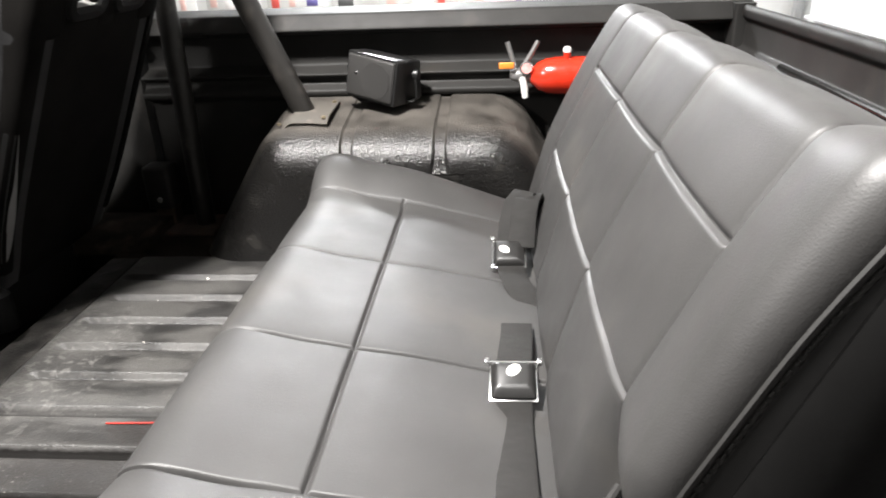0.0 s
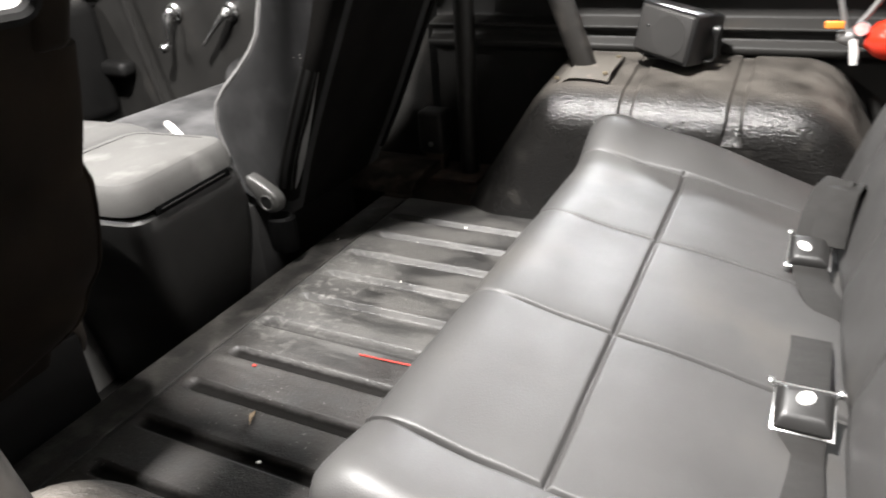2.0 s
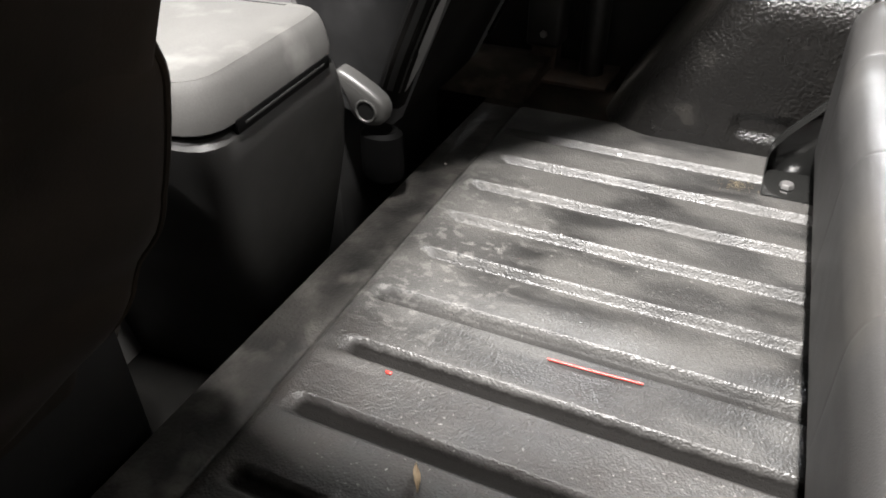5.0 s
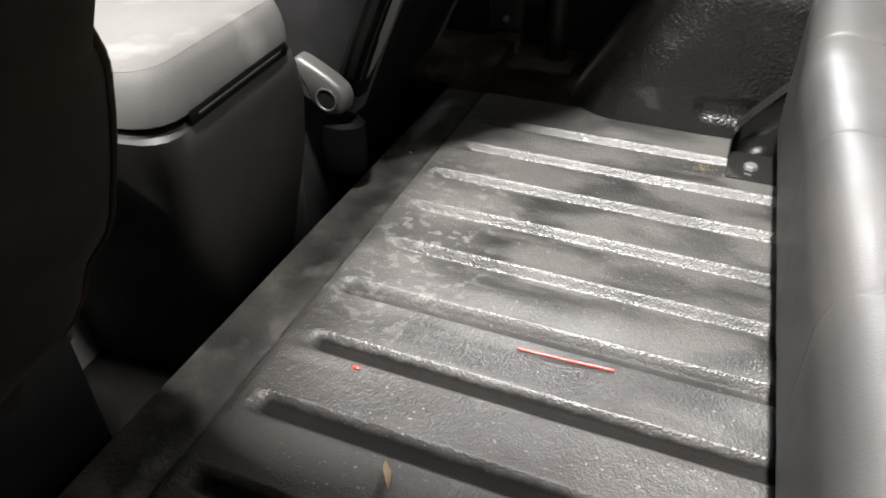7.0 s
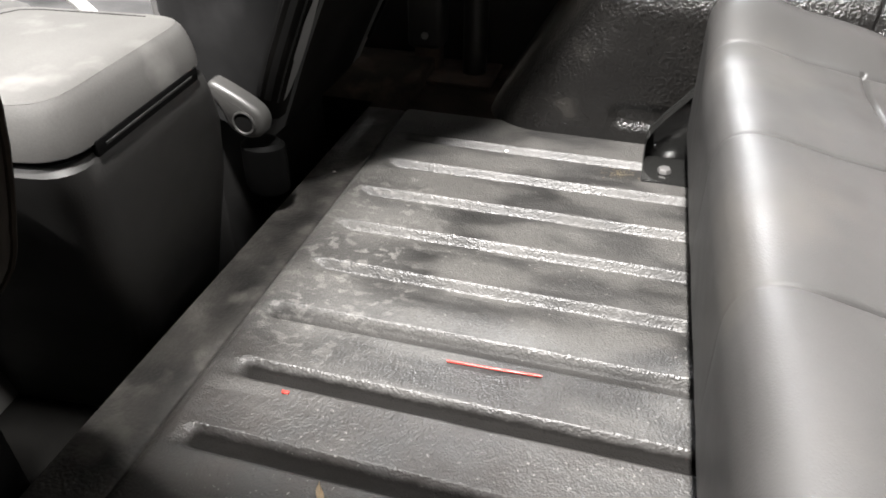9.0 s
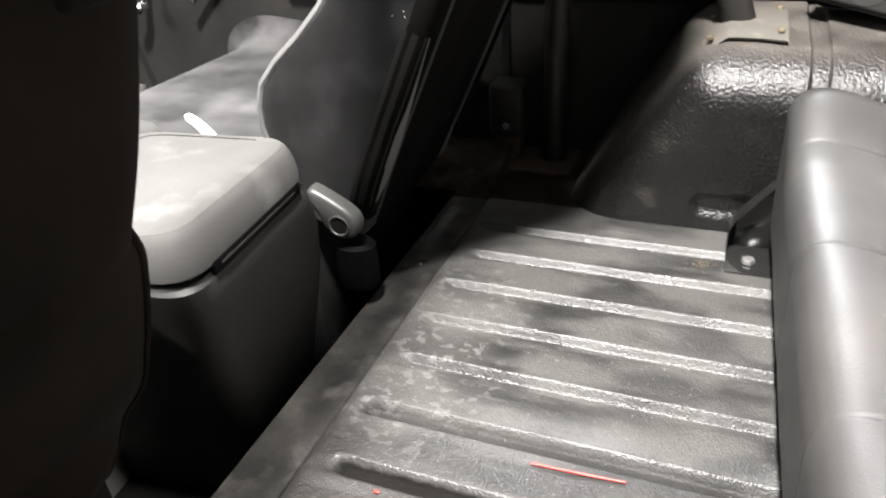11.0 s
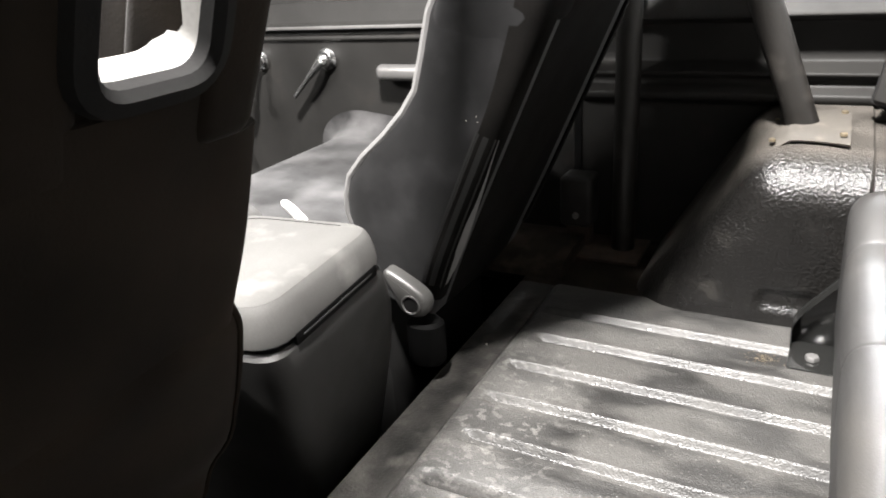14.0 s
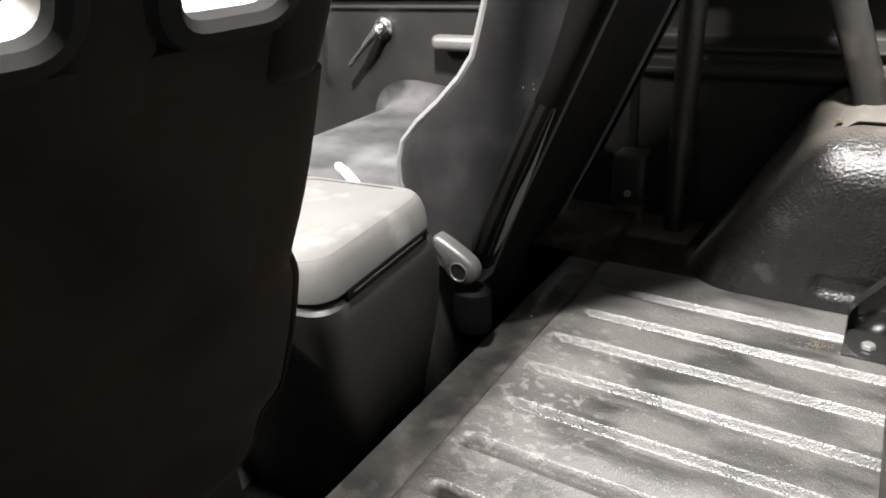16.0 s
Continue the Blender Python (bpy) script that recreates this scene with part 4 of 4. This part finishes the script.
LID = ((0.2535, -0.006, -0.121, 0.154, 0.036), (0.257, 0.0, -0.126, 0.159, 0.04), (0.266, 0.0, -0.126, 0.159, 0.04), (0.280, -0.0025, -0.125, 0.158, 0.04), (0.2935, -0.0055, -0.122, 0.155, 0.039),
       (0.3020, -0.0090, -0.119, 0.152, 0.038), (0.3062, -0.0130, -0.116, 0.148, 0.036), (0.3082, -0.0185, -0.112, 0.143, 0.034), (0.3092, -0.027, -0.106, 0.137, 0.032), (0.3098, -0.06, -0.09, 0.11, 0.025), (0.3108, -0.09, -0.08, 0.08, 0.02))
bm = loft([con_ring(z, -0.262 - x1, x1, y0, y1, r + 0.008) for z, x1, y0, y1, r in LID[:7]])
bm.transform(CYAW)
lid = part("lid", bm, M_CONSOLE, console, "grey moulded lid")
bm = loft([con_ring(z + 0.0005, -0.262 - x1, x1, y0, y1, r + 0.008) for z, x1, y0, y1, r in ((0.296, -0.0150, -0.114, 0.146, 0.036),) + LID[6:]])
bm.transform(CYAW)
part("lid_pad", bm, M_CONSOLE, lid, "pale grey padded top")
# thin dark tube that paints the shade of the lid's groove
bm = tube([(-0.055, 0.1305, 0.3093), (-0.10, 0.1315, 0.3094), (-0.19, 0.1315, 0.3094), (-0.212, 0.126, 0.3094), (-0.222, 0.108, 0.3095), (-0.224, 0.06, 0.3098), (-0.224, -0.04, 0.3098), (-0.22, -0.082, 0.3095)], 0.0012, 6)
bm.transform(CYAW)
part("lid_groove_line", bm, M_SLOT, lid, "dark line painting the groove in the lid")
# black strip, slightly proud, paints the dark of the recessed latch slot
bm = block(-0.004, 0.0012, -0.080, 0.120, 0.2435, 0.2590, 0.0006, 2)
bm.transform(CYAW)
latch = part("lid_latch", bm, M_SLOT, lid, "black strip painting the latch slot's shade")
bm = block(-0.004, 0.0022, -0.066, 0.106, 0.2498, 0.2528, 0.0008, 2)
bm.transform(CYAW)
part("latch_bar", bm, M_CONSOLE_DARK, latch)
TRAY = ((-0.2, -0.66, -0.30, 0.150), (0.20, -0.66, -0.29, 0.160), (0.236, -0.65, -0.288, 0.255), (0.256, -0.64, -0.288, 0.276), (0.276, -0.63, -0.292, 0.262), (0.292, -0.61, -0.300, 0.235),
        (0.303, -0.59, -0.312, 0.200), (0.309, -0.57, -0.328, 0.165), (0.3115, -0.55, -0.35, 0.12))
bm = loft([con_ring(z, x0, x1, -0.12, y1, 0.05) for z, x0, x1, y1 in TRAY])
bm.transform(CYAW)
part("front_tray", bm, M_CONSOLE, console, "grey rounded front tray")
lever = thing("brake_lever", "off-white lever handle beside the console", "lever", at=(-0.93, 1.345, 0.25))
part("grip", tube([(-0.944, 1.393, 0.262), (-0.962, 1.397, 0.284), (-0.985, 1.401, 0.300), (-0.998, 1.403, 0.306), (-1.003, 1.404, 0.308)], 0.009, 12, radii=[0.0075, 0.008, 0.0078, 0.007, 0.0035]), M_WHITE, lever)

# ---- passenger door ----
door = thing("door_1", "black front door trim with chrome handles, closed", "car door", kind="structure", at=(-1.4, 2.15, 0))
DOORP = [(2.125, -0.03), (2.125, 0.462), (2.117, 0.466), (2.117, 0.474), (2.128, 0.480), (2.128, 0.489), (2.112, 0.493), (2.112, 0.503), (2.124, 0.51), (2.14, 0.56), (2.20, 0.575), (2.26, 0.56), (2.29, 0.50), (2.30, -0.2), (2.2, -0.2)]
part("door_panel", extrude(round_outline(DOORP, 0.004, 3), "x", -2.35, -0.75), M_PAINT, door)
part("trim_strip", block(-2.3, -0.80, 2.1085, 2.1115, 0.494, 0.502, 0.001), M_STEEL, door, "bright trim strip")


def crank(x, z, ex, ez, knob):
    h = part("door_handle" if not knob else "window_crank", disc((x, 2.124, z), (0, -1, 0), 0.029, 0.012, 22, dome=0.004), M_CHROME, door, "chrome handle")
    part("boss", disc((x, 2.110, z), (0, -1, 0), 0.018, 0.018, 18, dome=0.006), M_CHROME, h)
    pts = bent([(x, 2.090, z), (x + (ex - x) * 0.35, 2.082, z + (ez - z) * 0.35), (ex, 2.078, ez)], 0.02)
    n = len(pts)
    part("lever", tube(pts, 0.011, 12, radii=[0.0165 - 0.0075 * k / (n - 1) for k in range(n)], flat=0.6), M_CHROME, h)
    if knob:
        part("knob", tube([(ex, 2.083, ez), (ex, 2.07, ez), (ex, 2.052, ez), (ex, 2.045, ez)], 0.012, 14, radii=[0.009, 0.013, 0.015, 0.009]), M_CHROME, h)


crank(-1.425, 0.418, -1.52, 0.325, False)
crank(-1.66, 0.414, -1.676, 0.31, True)
part("pull_handle", block(-1.252, -1.10, 2.072, 2.106, 0.370, 0.410, 0.0165, 6), M_STEEL, door, "grey pull handle")
for px in (-1.25, -1.12):
    part("handle_mount", tube([(px, 2.10, 0.392), (px, 2.13, 0.392)], 0.010, 10), M_SHELL, door)
part("armrest", block(-2.16, -1.90, 2.06, 2.128, 0.20, 0.255, 0.022, 4), M_SHELL, door, "dark moulded armrest")
part("trim_screw", disc((-2.25, 2.099, 0.522), (0, -1, 0), 0.016, 0.012, 14, dome=0.006), M_CHROME, door)
solid("door_2", mirror_y(extrude(round_outline(DOORP, 0.004, 3), "x", -2.35, -0.75)), M_PAINT, "black front door trim on the driver's side", "car door", "structure")
solid("a_pillar", block(-2.17, -1.99, 2.09, 2.2, 0.455, 1.1, 0.02, 3), M_PILLAR, "pale grey trimmed front roof pillar", "pillar", "structure")
solid("quarter_trim", block(-2.6, -2.172, 2.10, 2.2, 0.50, 0.95, 0.01, 2), M_REEL, "dark front quarter trim ahead of the door", "trim", "structure")
solid("dashboard", block(-2.5, -2.0, 2 * CY - 2.12, 2.12, 0.05, 0.46, 0.05, 4), M_SHELL, "dark moulded dashboard", "dashboard", "structure")
belt = thing("seat_belt", "dark hanging shoulder belt with a metal end", "seat belt", at=(-1.76, 2.08, 0.1))
part("webbing", ribbon([(-1.765, 2.085, 0.10), (-1.81, 2.085, 0.29), (-1.853, 2.09, 0.476), (-1.90, 2.09, 0.60)], 0.022, 0.004, (1, 0, 0.2)), M_WEB, belt)
part("end_fitting", block(-1.775, -1.755, 2.078, 2.092, 0.07, 0.105, 0.004), M_STEEL, belt)
reel = thing("belt_retractor", "dusty dark seat belt reel beside the roll bar foot", "belt reel", at=(-0.70, 2.06, 0))
part("housing", block(-0.755, -0.68, 2.03, 2.10, 0.055, 0.175, 0.012, 3), M_REEL, reel)
part("mount", block(-0.745, -0.69, 2.05, 2.09, -0.004, 0.058, 0.003), M_RUST, reel, "rusty steel mount")
part("bolt", disc((-0.715, 2.03, 0.085), (0, -1, 0), 0.008, 0.006, 6), M_STEEL, reel)
solid("sill_hump", loft([[(x, 2.0 + 0.13 * math.cos(a), -0.003 + 0.04 * math.sin(a)) for a in (math.pi * k / 10 for k in range(11))] for x in (-1.1, -0.9, -0.78, -0.72, -0.70)]), M_SILL, "dusty brown carpeted sill hump", "sill", "structure")

# ---- lap belts on the bench ----
def lap_belt(y, z, label, tail, turn):
    b = thing("lap_belt", label, "seat belt", "lap belts", at=(0.21, y, 0.16))
    m = Matrix.Translation((0.2135, y, z)) @ Matrix.Rotation(radians(21), 4, "X") @ Matrix.Rotation(radians(turn), 4, "Z")

    def put(bm):
        bm.transform(m)
        return bm
    plate = part("buckle", put(block(-0.031, 0.031, -0.029, 0.028, -0.004, 0.0, 0.0015)), M_CHROME, b, "chrome lift-latch buckle plate")
    rings = [[(x, yy, z) for x, yy in round_outline([(-w, y0), (w, y0), (w, y1), (-w, y1)], 0.004, 3)] for z, w, y0, y1 in ((0.0, 0.0285, -0.0265, 0.026), (0.004, 0.028, -0.026, 0.0255), (0.011, 0.023, -0.018, 0.022), (0.0125, 0.018, -0.012, 0.018))]
    case = part("lift_cover", put(loft(rings)), M_BUCKLE, plate, "dark padded lift cover")
    part("bar", put(tube([(-0.034, 0.0285, 0.002), (0.034, 0.0285, 0.002)], 0.0022, 10)), M_CHROME, plate, "chrome bar")
    for ex in (-0.034, 0.034):
        part("bar_end", put(block(ex - 0.004, ex + 0.004, 0.024, 0.033, -0.002, 0.008, 0.0028, 2)), M_CHROME, plate, "bright bar end")
    part("badge", put(tube([(0.0, 0.009, 0.0118), (0.0, 0.009, 0.0140)], 0.0105, 22, flat=0.72)), M_BADGE, plate, "pale oval badge")
    for row in tail:
        part("webbing", ribbon(row, 0.046, 0.003, (1, 0, 0)), M_WEB, b)
    return b


lap_belt(1.073, 0.1835, "black webbing lap belt with chrome buckle, lying unfastened", [
    [(0.214, 1.05, 0.170), (0.213, 1.02, 0.1665), (0.213, 0.98, 0.1675), (0.214, 0.90, 0.1685), (0.217, 0.83, 0.1695), (0.224, 0.78, 0.168), (0.232, 0.75, 0.150)],
    [(0.214, 1.095, 0.186), (0.216, 1.13, 0.184), (0.219, 1.18, 0.176), (0.221, 1.21, 0.170), (0.2215, 1.243, 0.1685)]], 0)
lap_belt(1.446, 0.190, "black webbing lap belt with chrome buckle, looped into the seat gap", [
    [(0.214, 1.425, 0.180), (0.218, 1.40, 0.177), (0.226, 1.365, 0.172), (0.240, 1.335, 0.165), (0.256, 1.315, 0.150)],
    [(0.214, 1.465, 0.198), (0.218, 1.50, 0.225), (0.227, 1.525, 0.255), (0.241, 1.545, 0.272), (0.253, 1.556, 0.252), (0.259, 1.56, 0.2)],
    [(0.234, 1.455, 0.20), (0.238, 1.49, 0.235), (0.244, 1.52, 0.264), (0.254, 1.545, 0.264), (0.263, 1.553, 0.23)]], 90)

# ---- loudspeaker on the wheel arch ----
SPM = Matrix.Translation((-0.082, 2.035, 0.398)) @ Matrix.Scale(1.1, 4) @ Matrix.Rotation(radians(-29), 4, "Z") @ Matrix.Rotation(radians(8), 4, "Y") @ Matrix.Rotation(radians(-5), 4, "X")
spk = thing("loudspeaker", "small black box loudspeaker with grey grille on a bracket", "loudspeaker", at=(-0.085, 2.03, 0.337))
rings = [[(x * s, y, z * s) for x, z in round_outline([(-0.068, -0.05), (0.068, -0.05), (0.068, 0.05), (-0.068, 0.05)], 0.008, 4)] for y, s in ((-0.05, 0.97), (-0.044, 1.0), (0.0, 0.98), (0.05, 0.84), (0.055, 0.80))]
bm = loft(rings)
bm.transform(SPM)
case = part("case", bm, M_SPEAKER, spk)
bm = block(-0.062, 0.062, -0.056, -0.046, -0.044, 0.044, 0.008, 3)
bm.transform(SPM)
part("grille", bm, M_GRILLE, case, "grey cloth-look grille")
bm = tube([(0.016, -0.0568, -0.002), (0.016, -0.0560, -0.002)], 0.038, 32)
bm.transform(SPM)
part("cone_ring", bm, M_GRILLE, case)
bm = disc((-0.036, -0.056, 0.006), (0, -1, 0), 0.003, 0.002, 10)
bm.transform(SPM)
part("badge", bm, M_CHROME, case)
SPT = Matrix.Translation((-0.082, 2.035, 0)) @ Matrix.Rotation(radians(-15), 4, "Z") @ Matrix.Translation((0.082, -2.035, 0))
bm = ribbon([(0.004, 2.035, 0.40), (0.006, 2.03, 0.352), (-0.004, 2.03, 0.343), (-0.14, 2.02, 0.343), (-0.160, 2.02, 0.352), (-0.166, 2.025, 0.40)], 0.03, 0.004, (0, 1, 0))
bm.transform(SPT)
part("bracket", bm, M_SHELL, spk, "black steel bracket")
bm = disc((-0.006, 2.035, 0.405), (1, 0, 0), 0.012, 0.014, 14)
bm.transform(SPT)
part("knob", bm, M_SPEAKER, spk)

# ---- fire extinguisher on the bed side ----
ext = thing("fire_extinguisher", "red fire extinguisher clipped level to the bed side", "fire extinguisher", at=(0.4, 2.07, 0.39))
EY, EZ = 2.060, 0.386
part("cylinder", tube([(x, EY, EZ) for x in (0.272, 0.277, 0.29, 0.31, 0.335, 0.6, 0.625, 0.635)], 0.04, 28, radii=[0.018, 0.02, 0.033, 0.041, 0.0445, 0.0445, 0.037, 0.02]), M_RED, ext)
neck = part("valve", tube([(0.222, EY, EZ + 0.004), (0.232, EY, EZ + 0.004), (0.25, EY, EZ + 0.002), (0.262, EY, EZ), (0.274, EY, EZ)], 0.016, 16, radii=[0.01, 0.015, 0.017, 0.014, 0.017]), M_STEEL, ext, "bright metal valve")
part("nozzle", tube([(0.252, EY - 0.012, EZ), (0.258, EY - 0.02, EZ - 0.028), (0.26, EY - 0.022, EZ - 0.048)], 0.008, 12, radii=[0.008, 0.009, 0.0075]), M_WHITE, neck)
g = part("gauge", disc((0.262, EY - 0.016, EZ + 0.022), (0, -1, 0.1), 0.016, 0.008, 20), M_CHROME, neck)
part("gauge_face", disc((0.262, EY - 0.0242, EZ + 0.0228), (0, -1, 0.1), 0.0125, 0.001, 20), M_GAUGE, g, "pink and white dial")
part("handle", tube([(0.238, EY, EZ + 0.01), (0.226, EY, EZ + 0.05), (0.216, EY + 0.004, EZ + 0.082)], 0.006, 10), M_STEEL, ext, "grey steel carry lever")
part("trigger", tube([(0.246, EY, EZ + 0.012), (0.272, EY, EZ + 0.05), (0.29, EY + 0.004, EZ + 0.082)], 0.006, 10), M_STEEL, ext, "grey steel trigger lever")
part("safety_tag", block(0.196, 0.232, EY - 0.026, EY - 0.020, EZ + 0.022, EZ + 0.038, 0.004, 3), M_ORANGE, ext, "orange safety tag")
part("clamp", tube([(0.352, EY, EZ), (0.366, EY, EZ)], 0.0465, 28), M_RED, ext, "red clamp band")
part("clamp_stud", tube([(0.358, EY - 0.012, EZ + 0.038), (0.358, EY - 0.014, EZ + 0.058)], 0.009, 12), M_RED, ext)
part("clamp_cap", disc((0.358, EY - 0.014, EZ + 0.057), (0, 0, 1), 0.010, 0.010, 14, dome=0.004), M_WHITE, ext, "white cap")
part("wall_mount", block(0.33, 0.56, 2.098, 2.164, EZ - 0.015, EZ + 0.015, 0.003), M_SHELL, ext)

# ---- litter on the floor ----
leaf = bmesh.new()
rows_ = []
for k in range(9):
    t = k / 8
    w = 0.0042 * math.sin(math.pi * min(1, 0.08 + t * 0.92)) + 0.0006
    p = Vector((-0.500 - 0.015 * t, 0.984 + 0.030 * t, 0.004 + 0.004 * math.sin(t * 5)))
    rows_.append([p + Vector((-w, 0.002, 0.003)), p, p + Vector((w, -0.001, 0.003)), p + Vector((w, -0.001, 0.0038)), p + Vector((0, 0, 0.0008)), p + Vector((-w, 0.002, 0.0038))])
loft(rows_, bm=leaf)
solid("leaf", leaf, M_LEAF, "small dry curled tan leaf on the floor", "leaf")
solid("straw", tube([(-0.443, 1.202, 0.0018), (-0.39, 1.2035, 0.0022), (-0.337, 1.207, 0.0018)], 0.0015, 10), M_STRAW, "thin red plastic straw on the floor", "straw")
for cx, cy, r in ((-0.478, 1.725, 0.0033), (-0.735, 1.575, 0.002), (-0.44, 0.93, 0.003), (-0.55, 1.62, 0.0014), (-0.5, 1.45, 0.0014)):
    b = bmesh.new()
    bmesh.ops.create_icosphere(b, subdivisions=1, radius=r)
    for v in b.verts:
        v.co *= 0.7 + 0.5 * random.random()
    b.transform(Matrix.Translation((cx, cy, r * 0.5)) @ Matrix.Diagonal((1.3, 1, 0.6, 1)))
    solid("crumb", b, M_CRUMB, "tiny pale crumb of grit on the floor", "crumb", group="floor crumbs")
solid("red_chip", block(-0.600, -0.592, 1.108, 1.112, 0.0, 0.003, 0.001), M_STRAW, "tiny red chip of plastic on the floor", "chip")

grit = bmesh.new()
rg = random.Random(7)
for k in range(130):
    gx, gy = rg.gauss(-0.286, 0.012), rg.gauss(1.70, 0.009)
    r = rg.uniform(0.0005, 0.0013)
    vs = [grit.verts.new((gx + r * math.cos(a + k), gy + r * math.sin(a + k), 0.0006 + (0.0012 if i == 1 else 0))) for i, a in enumerate((0, 2.1, 4.2))]
    tip = grit.verts.new((gx, gy, 0.0006 + 1.6 * r))
    for i in range(3):
        grit.faces.new((vs[i], vs[(i + 1) % 3], tip))
    grit.faces.new(vs)
solid("rust_grit", grit, M_BRASS, "scatter of tan rust grit beside the seat bracket", "grit", "stuff", smooth=False)

# ---- things on the garage wall ----
rnd = random.Random(4)
px = -2.6
for k in range(9):
    w = rnd.uniform(0.25, 0.55)
    card = thing("poster", "white printed card pinned to the wall", "poster", "wall posters", at=(px + w / 2, 4.995, 0.3))
    part("sheet", block(px, px + w, 4.990, 4.998, 0.05, 0.50, 0.001), M_WHITE, card)
    for s in range(3):
        x0 = px + w * (0.08 + 0.3 * s)
        part("print", block(x0, x0 + w * rnd.uniform(0.1, 0.24), 4.986, 4.989, 0.30 + rnd.uniform(0, 0.04), 0.36 + rnd.uniform(0, 0.05), 0.001), rnd.choice(M_POSTERS), card)
    px += w + rnd.uniform(0.03, 0.2)
for k in range(4):
    x0 = 0.15 + 0.28 * k
    hgt = rnd.uniform(0.18, 0.3)
    solid("storage_box", block(x0, x0 + rnd.uniform(0.16, 0.25), 4.75, 4.95, 0.13, 0.13 + hgt, 0.008), M_POSTERS[(0, 2, 0, 1, 4, 2, 0)[k]], "coloured card box on the garage shelf", "box", group="shelf boxes")
shelf = thing("shelf", "white wall shelf in the garage", "shelf", at=(1, 4.9, 0.1))
part("board", block(-0.1, 1.4, 4.7, 4.999, 0.10, 0.13, 0.003), M_WHITE, shelf)
part("bracket", block(0.2, 0.23, 4.75, 4.999, 0.0, 0.10, 0.003), M_GREY, shelf)
part("bracket", block(1.2, 1.23, 4.75, 4.999, 0.0, 0.10, 0.003), M_GREY, shelf)
gdoor = thing("roller_door", "white panelled garage door, closed", "garage door", kind="structure", at=(2.08, 2, GROUND))
for k in range(6):
    part("panel", block(2.06, 2.11, 0.4, 4.88, GROUND + 0.45 * k + 0.006, GROUND + 0.45 * k + 0.444, 0.012), M_DOORW, gdoor)
part("ledge", block(2.0, 2.062, 0.4, 4.80, 0.185, 0.203, 0.005), M_DOORW, gdoor, "white ledge across the door")
part("track", block(1.985, 2.035, 4.90, 4.96, GROUND, CEIL - 0.1, 0.005), M_GREY, gdoor, "grey metal track")
